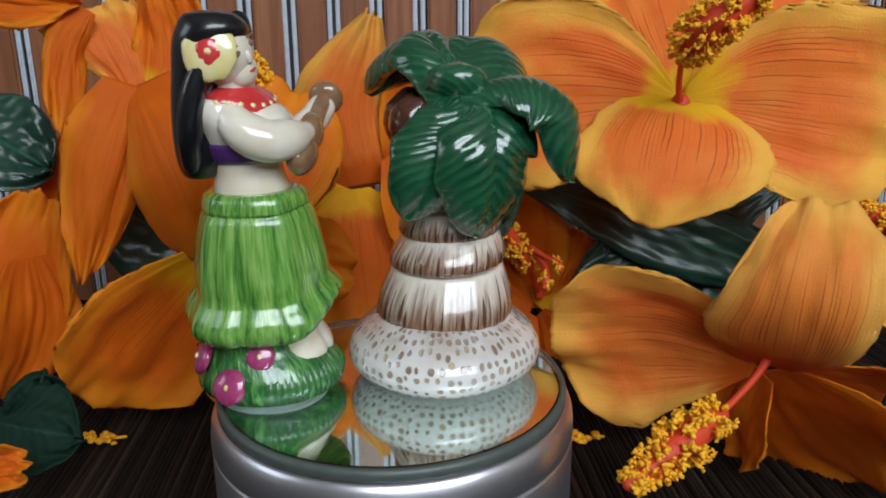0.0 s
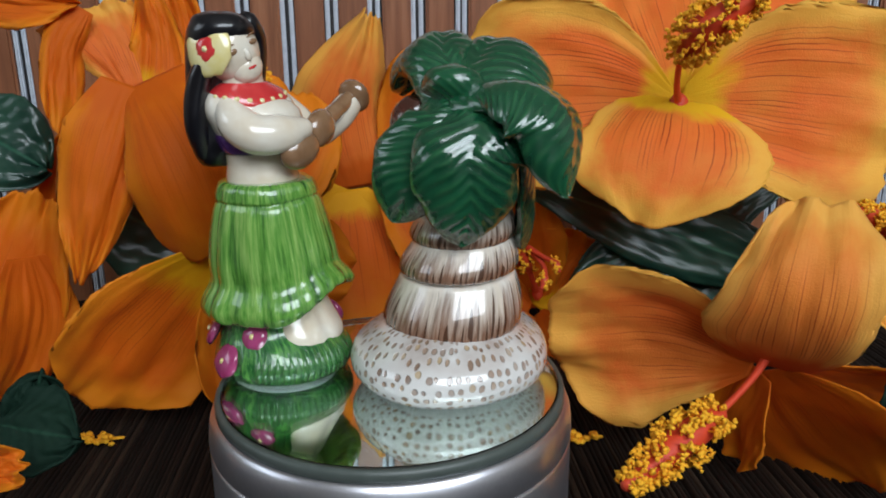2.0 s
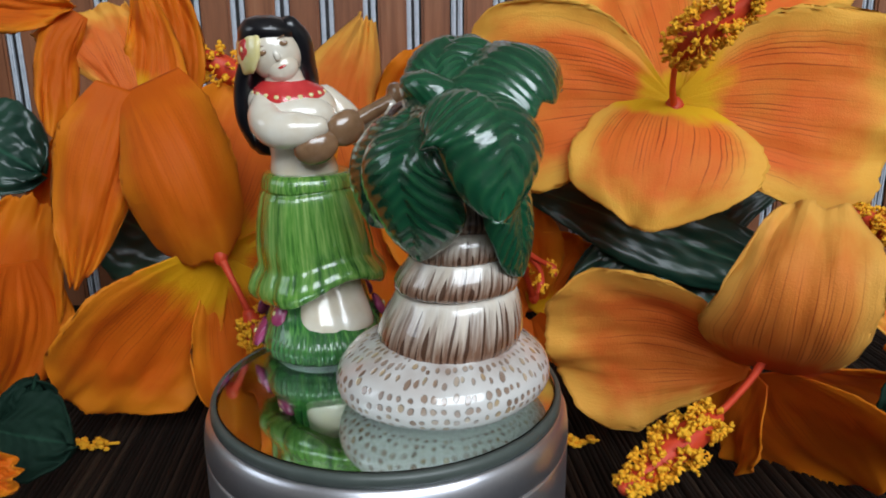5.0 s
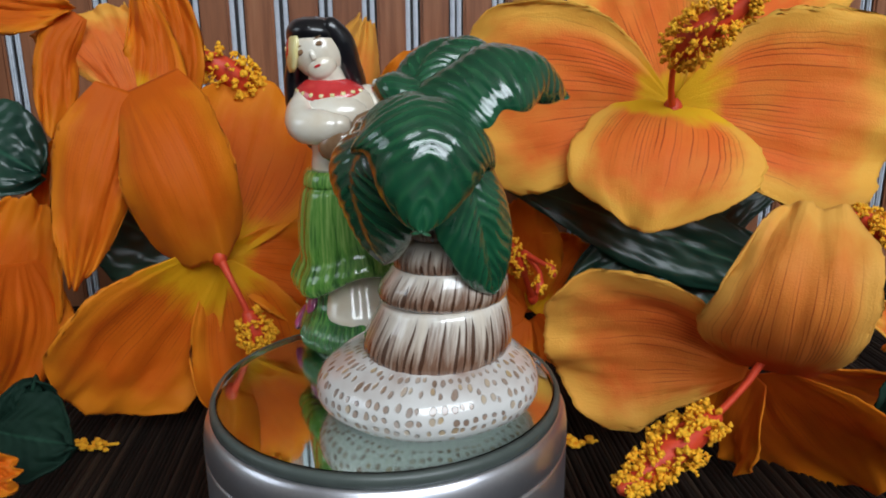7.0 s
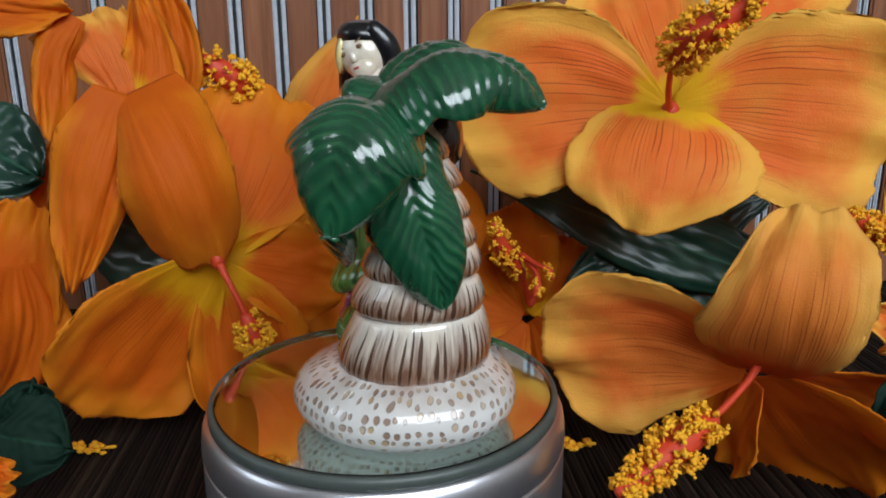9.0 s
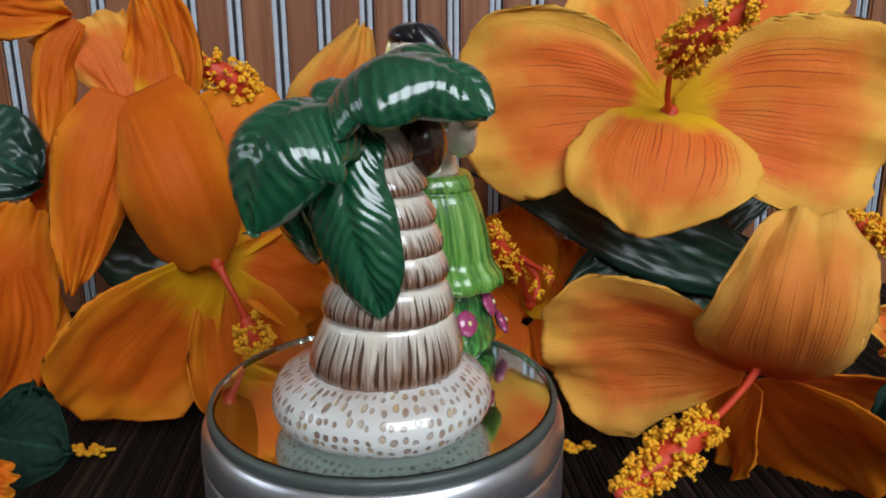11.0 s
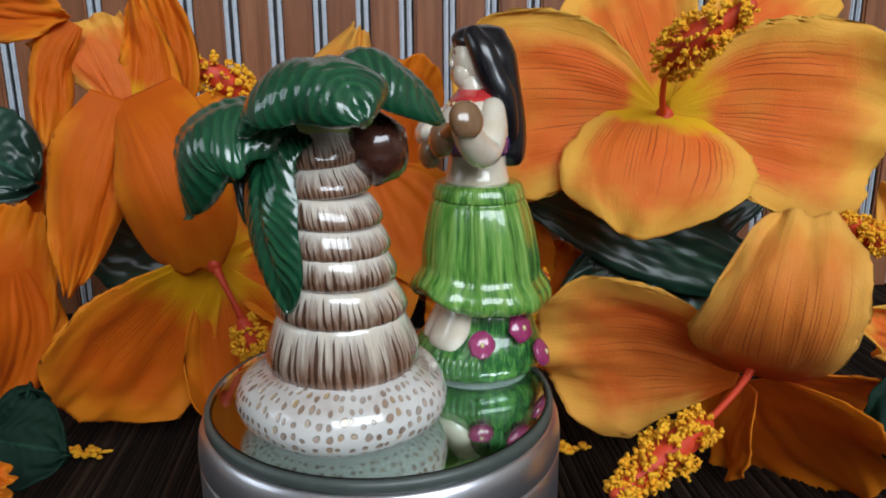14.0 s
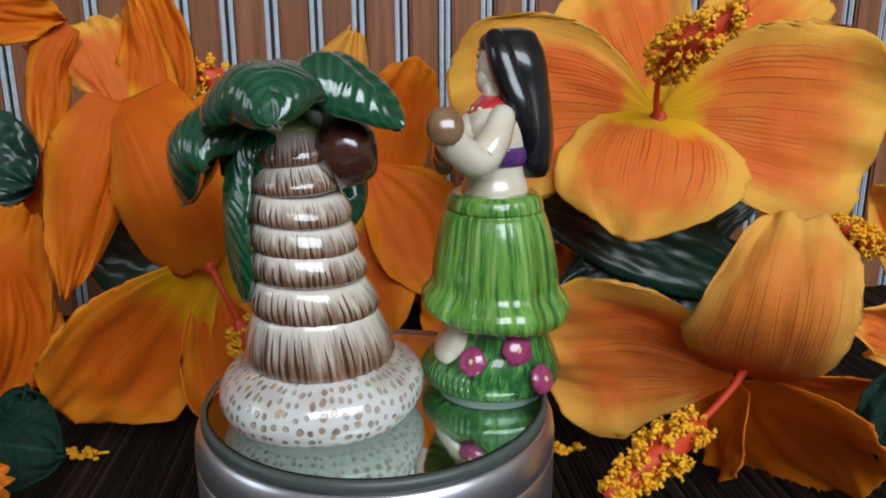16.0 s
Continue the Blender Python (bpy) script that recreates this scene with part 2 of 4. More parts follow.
M["frond"] = frond_material()
M["sand"] = spotted_material()
M["bark"] = bark_material()
M["skirt"] = grass_material("skirt_glaze", (0.018, 0.090, 0.014), (0.105, 0.285, 0.042), (0.27, 0.46, 0.11), 8.0)
M["mound"] = grass_material("mound_glaze", (0.006, 0.055, 0.014), (0.022, 0.13, 0.028), (0.13, 0.36, 0.07), 9.0)
M["skin"] = glaze("cream_glaze", (0.66, 0.54, 0.39), (0.78, 0.73, 0.63), 130)
M["black"] = glaze("black_glaze", (0.003, 0.003, 0.005), (0.008, 0.008, 0.011), 150, 0.3, (1, 1, 1), 0.55)
M["red"] = glaze("red_glaze", (0.50, 0.018, 0.022), (0.62, 0.045, 0.045))
M["yellow"] = glaze("yellow_glaze", (0.72, 0.60, 0.20), (0.78, 0.70, 0.40))
M["purple"] = glaze("purple_glaze", (0.07, 0.022, 0.14), (0.11, 0.04, 0.19))
M["brown"] = glaze("brown_glaze", (0.17, 0.085, 0.04), (0.30, 0.17, 0.09))
M["coconut"] = glaze("coconut_glaze", (0.025, 0.008, 0.006), (0.085, 0.026, 0.016))
M["magenta"] = glaze("magenta_glaze", (0.26, 0.02, 0.09), (0.42, 0.07, 0.19), 300)
M["foot"] = glaze("white_foot_glaze", (0.62, 0.64, 0.64), (0.72, 0.73, 0.72))
M["lime"] = glaze("lime_glaze", (0.30, 0.42, 0.08), (0.55, 0.62, 0.25))


def plain_material(name, a, b, scale, rough, metal=0.0, bump=0.2, dist=0.0005, stretch=(1, 1, 1)):
    s = Mat(name, rough, metal)
    v = s.coords("Object", stretch)
    n = s.noise(v, scale, 5)
    s.colour(s.ramp(s.mix(0.35, n, s.noise(v, scale * 0.15, 2)), (0.35, a), (0.65, b)))
    if bump:
        s.bump(n, bump, dist)
    return s.m


M["red_style"] = plain_material("red_plastic", (0.54, 0.040, 0.012), (0.66, 0.06, 0.016), 300, 0.55)
M["anther"] = plain_material("yellow_flock", (0.86, 0.34, 0.004), (0.93, 0.50, 0.02), 500, 0.8, 0, 0.5)
M["silver"] = plain_material("silver_plastic", (0.68, 0.68, 0.73), (0.73, 0.73, 0.78), 900, 0.33, 0.95, 0.04, 0.0001)
M["glass_edge"] = plain_material("green_glass_edge", (0.060, 0.074, 0.066), (0.080, 0.096, 0.086), 200, 0.42, 0, 0)
M["table"] = plain_material("dark_table_wood", (0.030, 0.018, 0.012), (0.055, 0.032, 0.02), 30, 0.5, 0, 0.2, 0.0005, (1, 8, 1))
M["plaster"] = plain_material("warm_plaster", (0.42, 0.37, 0.31), (0.50, 0.45, 0.38), 12, 0.9)
M["cord_light"] = plain_material("silver_cord", (0.42, 0.46, 0.52), (0.56, 0.60, 0.66), 400, 0.35, 0.0)
M["cord_dark"] = plain_material("black_cord", (0.006, 0.006, 0.008), (0.02, 0.018, 0.018), 400, 0.5)


def mirror_material():
    s = Mat("mirror_silver", 0.04, 1.0)
    s.colour(s.ramp(s.noise(s.coords("Object"), 40.0, 2), (0.3, (0.78, 0.82, 0.80)), (0.7, (0.80, 0.84, 0.82))))
    return s.m


def slat_material():
    s = Mat("varnished_slat", 0.35)
    v = s.coords("Object", (1.0, 1.0, 0.06))
    rnd = s.node("ShaderNodeObjectInfo", 5)
    v = s.node("ShaderNodeVectorMath", 0, {"operation": "ADD"}, i0=v, i1=s.join(rnd, rnd, 0.0))
    n = s.noise(v, 260.0, 5, 0.6)
    col = s.ramp(n, (0.3, (0.16, 0.058, 0.026)), (0.55, (0.27, 0.105, 0.048)), (0.75, (0.34, 0.15, 0.075)))
    s.colour(s.mix(s.math("MULTIPLY", rnd, 0.4), col, (0.17, 0.06, 0.03)))
    s.bump(n, 0.2, 0.0004)
    return s.m


def mat_material():
    """Dark woven grass mat, reeds of many browns."""
    s = Mat("woven_mat", 0.9)
    s.b.inputs["Specular IOR Level"].default_value = 0.15
    rnd = s.node("ShaderNodeNewGeometry", 8)
    n = s.noise(s.coords("Object", (1, 0.12, 1)), 900.0, 4)
    col = s.ramp(rnd, (0.0, (0.006, 0.0035, 0.002)), (0.55, (0.013, 0.007, 0.0045)), (0.85, (0.024, 0.014, 0.009)), (1.0, (0.042, 0.026, 0.016)))
    s.colour(s.mix(s.ramp(n, (0.3, 0.6), (0.6, 0.0)), col, (0.015, 0.009, 0.006)))
    s.bump(n, 0.4, 0.0006)
    return s.m


def pane_material():
    s = Mat("clear_glass", 0.0, 0.0, 0.0, 1.5)
    s.b.inputs["Transmission Weight"].default_value = 1.0
    s.colour((0.93, 0.98, 0.96))
    return s.m


M["pane"] = pane_material()
M["mirror"], M["slat"], M["mat"] = mirror_material(), slat_material(), mat_material()


# ---- mesh helpers ----
def finish(name, bm, materials, parent=None, label="", smooth=True):
    bmesh.ops.recalc_face_normals(bm, faces=bm.faces)
    me = bpy.data.meshes.new(name)
    bm.to_mesh(me)
    bm.free()
    for m in materials if isinstance(materials, (list, tuple)) else [materials]:
        me.materials.append(m)
    if smooth:
        me.polygons.foreach_set("use_smooth", [True] * len(me.polygons))
    ob = new(name, me)
    ob.parent = parent
    if label:
        tagged(ob, label)
    return ob


def part(name, bm, material, parent, label="", smooth=True):
    return finish(name, bm, material, parent, label, smooth)


def loft(bm, rings, slot=0, cap=True):
    """Skin a list of closed rings of points; UV: once round, and up."""
    uv = bm.loops.layers.uv.verify()
    n = len(rings[0])
    vs = [[bm.verts.new(p) for p in r] for r in rings]
    last = len(rings) - 1
    for i in range(last):
        for j in range(n):
            k = (j + 1) % n
            f = bm.faces.new((vs[i][j], vs[i][k], vs[i + 1][k], vs[i + 1][j]))
            f.material_index = slot
            for lp, (a, b) in zip(f.loops, ((j, i), (j + 1, i), (j + 1, i + 1), (j, i + 1))):
                lp[uv].uv = (a / n, b / last)
    if cap:
        for r in (vs[0][::-1], vs[-1]):
            f = bm.faces.new(r)
            f.material_index = slot


def smooth_rows(rows, steps):
    """Catmull-Rom through rows of numbers."""
    rows = [np.array(r, float) for r in rows]
    pts = [2 * rows[0] - rows[1], *rows, 2 * rows[-1] - rows[-2]]
    out = []
    for i in range(1, len(pts) - 2):
        a, b, c, d = pts[i - 1:i + 3]
        for s in range(steps):
            t = s / steps
            out.append(0.5 * (2 * b + (c - a) * t + (2 * a - 5 * b + 4 * c - d) * t * t + (3 * b - a - 3 * c + d) * t ** 3))
    out.append(rows[-1])
    return out


def body(bm, rows, slot=0, n=48, steps=5, shape=None, turn=0.0):
    """A solid of level ellipses: rows of (z, centre x, centre y, radius x, radius y) in millimetres."""
    rings = []
    rr = smooth_rows(rows, steps)
    ct, st = math.cos(radians(turn)), math.sin(radians(turn))
    for i, (z, cx, cy, rx, ry) in enumerate(rr):
        ring = []
        for j in range(n):
            a = 2 * math.pi * j / n
            k, dz = shape(a, i / (len(rr) - 1)) if shape else (1.0, 0.0)
            x, y = max(rx, 0.02) * k * math.cos(a), max(ry, 0.02) * k * math.sin(a)
            ring.append(Vector((cx + x * ct - y * st, cy + x * st + y * ct, z + dz)) * 0.001)
        rings.append(ring)
    loft(bm, rings, slot)


def tube(bm, path, slot=0, n=14, steps=6, unit=0.001):
    """A round limb along rows of (x, y, z, radius), with rounded ends."""
    rr = smooth_rows(path, steps)
    rings = []
    for i, (x, y, z, r) in enumerate(rr):
        a, b = rr[max(i - 1, 0)], rr[min(i + 1, len(rr) - 1)]
        way = Vector(b[:3] - a[:3]).normalized()
        side = way.orthogonal().normalized() if i == 0 else (side - way * side.dot(way)).normalized()
        up = way.cross(side)
        c = Vector((x, y, z))
        ends = ()
        if i == 0:
            ends = ((-0.85, 0.5), (-0.5, 0.85), (0, 1))
        elif i == len(rr) - 1:
            ends = ((0, 1), (0.5, 0.85), (0.85, 0.5))
        for off, k in ends or ((0, 1),):
            rings.append([(c + way * off * r + (side * math.cos(2 * math.pi * j / n) + up * math.sin(2 * math.pi * j / n)) * r * k) * unit for j in range(n)])
    loft(bm, rings, slot)


def blob(bm, centre, radii, slot=0, turn=(0, 0, 0), rough=0.0, seg=16, unit=0.001):
    """An ellipsoid, a little uneven."""
    m = Matrix.LocRotScale(Vector(centre) * unit, Euler([radians(a) for a in turn]), None)
    rings = []
    for i in range(1, seg // 2):
        t = math.pi * i / (seg // 2)
        ring = []
        for j in range(seg):
            a = 2 * math.pi * j / seg
            p = Vector((math.sin(t) * math.cos(a), math.sin(t) * math.sin(a), -math.cos(t)))
            k = 1 + rough * noise.noise(p * 2.3 + Vector(centre) * 1.7)
            ring.append(m @ (Vector((p.x * radii[0], p.y * radii[1], p.z * radii[2])) * k * unit))
        rings.append(ring)
    loft(bm, rings, slot)


def empty(name, at, label, category, group="", kind=""):
    ob = new(name)
    ob.empty_display_size = 0.01
    ob.location = at
    return tagged(ob, label, category, group, kind)


def box(name, lo, hi, material, parent=None, label="", bevel=0.0):
    bm = bmesh.new()
    bmesh.ops.create_cube(bm, size=1.0, matrix=Matrix.LocRotScale([(a + b) / 2 for a, b in zip(lo, hi)], None, [b - a for a, b in zip(lo, hi)]))
    if bevel:
        bmesh.ops.bevel(bm, geom=bm.edges[:], offset=bevel, segments=2, affect="EDGES")
    return finish(name, bm, material, parent, label, False)


# ---- the room round the table ----
def room():
    lo, hi, t = -2.0, 2.0, 0.1
    floor_z, top = -0.72, 1.75
    tagged(box("floor", (lo, -1.6, floor_z - t), (hi, hi, floor_z), M["table"]), "dark wooden room floor", "floor", kind="structure")
    tagged(box("ceiling", (lo, -1.6, top), (hi, hi, top + t), M["plaster"]), "plain pale plaster ceiling", "ceiling", kind="structure")
    tagged(box("wall_north", (lo, hi, floor_z), (hi, hi + t, top), M["plaster"]), "plain warm plaster wall", "wall", kind="structure")
    tagged(box("wall_east", (hi, -1.6, floor_z), (hi + t, hi, top), M["plaster"]), "plain warm plaster wall", "wall", kind="structure")

    def holed(name, axis, a0, a1, z0, z1):
        """A wall with one window opening, in four butted pieces."""
        w = empty(name, (0, 0, 0), "plaster wall with a window opening", "wall", kind="structure")
        for p0, p1, q0, q1 in ((lo if axis == "y" else -1.5, a0, floor_z, top), (a1, hi, floor_z, top), (a0, a1, floor_z, z0), (a0, a1, z1, top)):
            if axis == "y":
                box("wall_panel", (p0, -1.6, q0), (p1, -1.5, q1), M["plaster"], w)
            else:
                box("wall_panel", (lo - t, p0, q0), (lo, p1, q1), M["plaster"], w)

    holed("wall_south", "y", -0.35, 1.35, 0.7, 1.6)
    holed("wall_west", "x", -0.75, 0.05, 0.55, 1.35)
    table = empty("table", (0, 0, floor_z), "dark stained wooden table under the mat", "table")
    box("tabletop", (-0.6, -0.45, -0.035 - floor_z), (0.6, 0.45, -0.0035 - floor_z), M["table"], table, bevel=0.004)
    for x in (-0.54, 0.54):
        for y in (-0.39, 0.39):
            box("leg", (x - 0.03, y - 0.03, 0), (x + 0.03, y + 0.03, -0.035 - floor_z), M["table"], table, bevel=0.003)


room()


def woven_mat():
    """Reeds laid side by side, bound by threads."""
    mat = empty("place_mat", (0, 0, -0.0035), "dark brown woven reed mat under the turntable", "mat")
    bm = bmesh.new()
    rng = random.Random(5)
    x = -0.30
    while x < 0.30:
        w = rng.uniform(0.0010, 0.0022)
        tilt = rng.uniform(-0.0006, 0.0006)
        hgt = rng.uniform(0.0026, 0.0034)
        rows = []
        for k in range(13):
            y = -0.27 + 0.5 * k / 12
            dx = tilt * math.sin(k * 1.3 + x * 90)
            rows.append([bm.verts.new(p) for p in ((x + dx, y, 0.0005), (x + dx + w * 0.2, y, hgt), (x + dx + w * 0.8, y, hgt), (x + dx + w, y, 0.0005))])
        for a, b in zip(rows, rows[1:]):
            for j in range(3):
                bm.faces.new((a[j], a[j + 1], b[j + 1], b[j]))
        x += w + 0.0001
    tagged(part("reeds", bm, M["mat"], mat), kind="stuff")
    box("backing", (-0.301, -0.271, 0.0), (0.301, 0.231, 0.0006), M["cord_dark"], mat)


woven_mat()


def slat_screen():
    """An upright screen of varnished slats with black and silver cords between them."""
    screen = empty("slat_screen", (0, 0.205, 0.0), "upright screen of varnished brown wooden slats with black and silver strips", "screen")
    pitch, wide, tall = 0.02154, 0.01422, 0.30
    bm = bmesh.new()
    bmesh.ops.create_cube(bm, size=1.0, matrix=Matrix.LocRotScale((0, 0, tall / 2), None, (wide, 0.004, tall)))
    bmesh.ops.bevel(bm, geom=[e for e in bm.edges if abs(e.verts[0].co.z - e.verts[1].co.z) > 0.1], offset=0.0012, segments=2, affect="EDGES")
    slat = part("slat", bm, M["slat"], screen, smooth=False)
    strips = {}
    for key, w, d in (("cord_light", 0.0022, 0.003), ("cord_dark", 0.0022, 0.002)):
        bm = bmesh.new()
        bmesh.ops.create_cube(bm, size=1.0, matrix=Matrix.LocRotScale((0, 0, tall / 2), None, (w, d, tall)))
        bmesh.ops.bevel(bm, geom=[e for e in bm.edges if abs(e.verts[0].co.z - e.verts[1].co.z) > 0.1], offset=0.0008, segments=2, affect="EDGES")
        strips[key] = part("strip", bm, M[key], screen, smooth=False)
    rng = random.Random(9)
    first = True
    for i in range(-13, 18):
        x = -0.07843 + i * pitch
        s = slat if first else slat.copy()
        if not first:
            scene.collection.objects.link(s)
        s.location = (x, rng.uniform(-0.0004, 0.0004), 0)
        gap = pitch - wide
        for key, k in (("cord_light", 0.22), ("cord_light", 0.74)):
            c = strips[key] if first and k == 0.22 else strips[key].copy()
            if not (first and k == 0.22):
                scene.collection.objects.link(c)
            c.location = (x + wide / 2 + gap * k + rng.uniform(-0.0005, 0.0005), 0.001, 0)
        c = strips["cord_dark"] if first else strips["cord_dark"].copy()
        if not first:
            scene.collection.objects.link(c)
        c.location = (x + wide / 2 + gap * 0.48, 0.002, 0)
        first = False
    box("backing", (-0.36, 0.003, 0.0), (0.36, 0.005, tall), M["cord_dark"], screen)


slat_screen()


# ---- the turntable ----
def turned(bm, rows, n=96, slot=0):
    """A turned solid from (radius, height) rows in millimetres."""
    loft(bm, [[Vector((r * math.cos(2 * math.pi * j / n), r * math.sin(2 * math.pi * j / n), z)) * 0.001 for j in range(n)] for r, z in rows], slot)


turntable = empty("turntable", (0, 0, 0), "round silver plastic display turntable with a mirror top", "turntable")
top_mm = MIRROR * 1000
bm = bmesh.new()
turned(bm, [(46, 0), (49.5, 0.4), (50.3, 1.5), (50.3, top_mm - 14.2), (49.9, top_mm - 13.6)])
part("base", bm, M["silver"], turntable)
platter = empty("platter", (0, 0, 0), "silver rotating rim with the mirror", "")
platter.parent = turntable
bm = bmesh.new()
turned(bm, [(49.4, top_mm - 13.4), (50.2, top_mm - 13.0), (50.4, top_mm - 12.0), (50.3, top_mm - 9.5), (49.9, top_mm - 6.5), (49.3, top_mm - 5.0), (48.7, top_mm - 3.9), (48.1, top_mm - 3.5), (47.2, top_mm - 3.4)])
part("rim", bm, M["silver"], platter)
bm = bmesh.new()
turned(bm, [(47.0, top_mm - 3.6), (48.2, top_mm - 3.3), (48.2, top_mm - 1.3), (47.7, top_mm - 0.3), (46.66, top_mm - 0.05), (46.64, top_mm - 3.2)])
part("glass_edge", bm, M["glass_edge"], platter, "dark green glass edge")
bm = bmesh.new()
turned(bm, [(46.6, top_mm - 3.4), (46.6, top_mm - 3.0), (0.4, top_mm - 3.0)])
part("mirror", bm, M["mirror"], platter, "round mirror", smooth=False)
bm = bmesh.new()
turned(bm, [(46.6, top_mm - 2.98), (46.6, top_mm - 0.3), (46.2, top_mm), (0.4, top_mm)])
pane = part("glass_pane", bm, M["pane"], platter, "clear bevelled glass over the mirror", smooth=False)
pane.visible_shadow = False


# ---- the palm tree shaker ----
PALM = Vector((11.5, -12.0, 0.0))      # its place on the platter at 7 s, millimetres
palm = empty("palm_shaker", (0, 0, MIRROR), "glazed ceramic palm tree shaker on a spotted sand base", "figurine")


def palm_build():
    def sand_shape(a, s):
        return 1 + 0.032 * math.cos(2 * a + radians(200)) + 0.010 * math.sin(5 * a), 0.0

    bm = bmesh.new()
    body(bm, [(0.1, -0.6, -0.9, 21.5, 21.5), (1.1, -0.6, -0.9, 24.4, 24.4), (3.6, -0.7, -0.9, 27.2, 27.2), (7.2, -0.6, -0.8, 28.0, 28.0), (11.3, -0.3, -0.6, 26.4, 26.4), (14.6, 0.4, -0.3, 22.4, 22.4), (16.4, 0.9, 0, 18.5, 18.5), (17.2, 1.0, 0, 14.0, 14.0)], n=72, shape=sand_shape, turn=100)
    part("base", bm, M["sand"], palm, "white base with carved brown dots")
    # trunk rings from foot to top: z, centre, radii at foot and head
    trunk = [(14.6, 1.6, -0.5, 18.8), (29.5, 3.2, -1.2, 15.9), (38.5, 4.6, -1.8, 13.8), (46.0, 5.0, -2.4, 12.6), (53.0, 4.7, -3.0, 11.7), (60.0, 3.9, -3.8, 10.6), (66.5, 2.6, -4.6, 9.2), (74.5, 0.6, -5.2, 7.8)]
    rng = random.Random(3)
    for (z0, x0, y0, r0), (z1, x1, y1, r1) in zip(trunk, trunk[1:]):
        ph = rng.uniform(0, 6)

        def wobble(a, s, ph=ph):
            return 1 + 0.012 * math.sin(3 * a + ph) + 0.008 * math.sin(23 * a + ph), 0.9 * math.sin(a + ph) * (0.5 + 0.5 * s)

        bm = bmesh.new()
        h = z1 - z0
        body(bm, [(z0 - 0.4, x0, y0, r0 - 2.5, r0 - 2.5), (z0, x0, y0, r0 - 1.0, r0 - 1.0), (z0 + h * 0.14, x0, y0, r0 + 0.4, r0 + 0.4), (z0 + h * 0.45, x0 * 0.6 + x1 * 0.4, y0 * 0.6 + y1 * 0.4, r0 * 0.6 + r1 * 0.4 + 1.2, r0 * 0.6 + r1 * 0.4 + 1.2), (z1 - h * 0.14, x1, y1, r1 + 0.75, r1 + 0.75), (z1 + 0.3, x1, y1, r1 - 0.5, r1 - 0.5), (z1 + 0.9, x1, y1, r1 - 3.5, r1 - 3.5)], n=64, steps=3, shape=wobble)
        part("trunk_ring", bm, M["bark"], palm)
    bm = bmesh.new()
    blob(bm, (-0.6, -5.0, 75.2), (9.4, 9.4, 4.2), 0, (0, 0, 0), 0.15)
    part("crown_heart", bm, M["lime"], palm, "pale green heart under the fronds")
    bm = bmesh.new()
    blob(bm, (-4.0, -5.0, 79), (9.5, 9.5, 5.5), 0, (0, 30, 0), 0.1, 24)
    blob(bm, (-3.5, -11.5, 70), (8.5, 7.5, 9.5), 0, (0, 0, 0), 0.1, 24)
    blob(bm, (3.0, -11.5, 68), (6.5, 6.0, 9.5), 0, (0, 0, 0), 0.1, 24)
    part("crown_top", bm, M["frond"], palm, "dark green hub where the fronds meet")
    bm = bmesh.new()
    blob(bm, (3.8, 8.4, 70.0), (8.4, 8.0, 9.0), 0, (15, 0, 0), 0.12, 24)
    part("coconut", bm, M["coconut"], palm, "dark brown glazed coconut")
    bm = bmesh.new()
    blob(bm, (-6.5, 6.5, 70.5), (6.0, 6.0, 7.5), 0, (10, 0, 30), 0.12, 24)
    part("coconut", bm, M["coconut"], palm, "dark brown glazed coconut")

    def frond(points, left, right, arches, side, thick=3.0):
        """A thick carved leaf along a bent spine; half widths of its two sides from root to tip, how far it arches at root and tip,
        and the way across it."""
        nu, nv = 128, 44
        spine = smooth_rows(points, 12)
        lw, rw = (smooth_rows([(w,) for w in ws], 12) for ws in (left, right))

        def along(rows, s):
            x = s * (len(rows) - 1)
            i = min(int(x), len(rows) - 2)
            return rows[i] + (rows[i + 1] - rows[i]) * (x - i)

        def at(s):
            return Vector(along(spine, s))

        bm = bmesh.new()
        uv = bm.loops.layers.uv.verify()
        top, low, ripple = [], [], []
        for i in range(nu + 1):
            u = i / nu
            p = at(u)
            way = (at(min(u + 0.02, 1)) - at(max(u - 0.02, 0))).normalized()
            across = Vector(side)
            across = (across - way * across.dot(way)).normalized()
            up = across.cross(way)
            if up.z < 0 and i == 0:
                flip = -1
            elif i == 0:
                flip = 1
            up = up * flip
            arch = arches[0] + (arches[1] - arches[0]) * u
            end = max(1 - (max(u - 0.58, 0) / 0.42) ** 2.4, 0.0) ** 0.5
            wl, wr = (max(float(along(ws, u)[0]) * end, 0.5) for ws in (lw, rw))
            rt, rl, ru = [], [], []
            for j in range(nv + 1):
                v = math.sin(math.pi / 2 * (2 * j / nv - 1))
                uu = u + 0.034 * noise.noise(Vector((u * 5, v * 1.6, points[4][0]))) + 0.008 * noise.noise(Vector((u * 17, v * 4, points[4][1])))
                rib = 0.15 * (0.75 + 0.9 * noise.noise(Vector((u * 6, v * 3, points[3][0])))) * math.sin(2 * math.pi * (uu * 15 - abs(v) * 4.0)) * min(1, 0.1 + 2.0 * (1 - abs(v))) * min(1, (1 - u) * 8)
                rib += 0.55 * noise.noise(Vector((u * 4.5, v * 2.2, points[2][1])))
                crease = -0.9 * math.exp(-(v / 0.12) ** 2)
                scallop = 1 + 0.035 * math.sin(2 * math.pi * u * 3.1 + v + points[4][0])
                fold = arch * v
                lean = across * math.sin(fold) + up * math.cos(fold)
                q = p + (across * math.sin(fold) - up * (1 - math.cos(fold))) * ((wr if v > 0 else wl) * scallop / arch) + lean * (rib + crease)
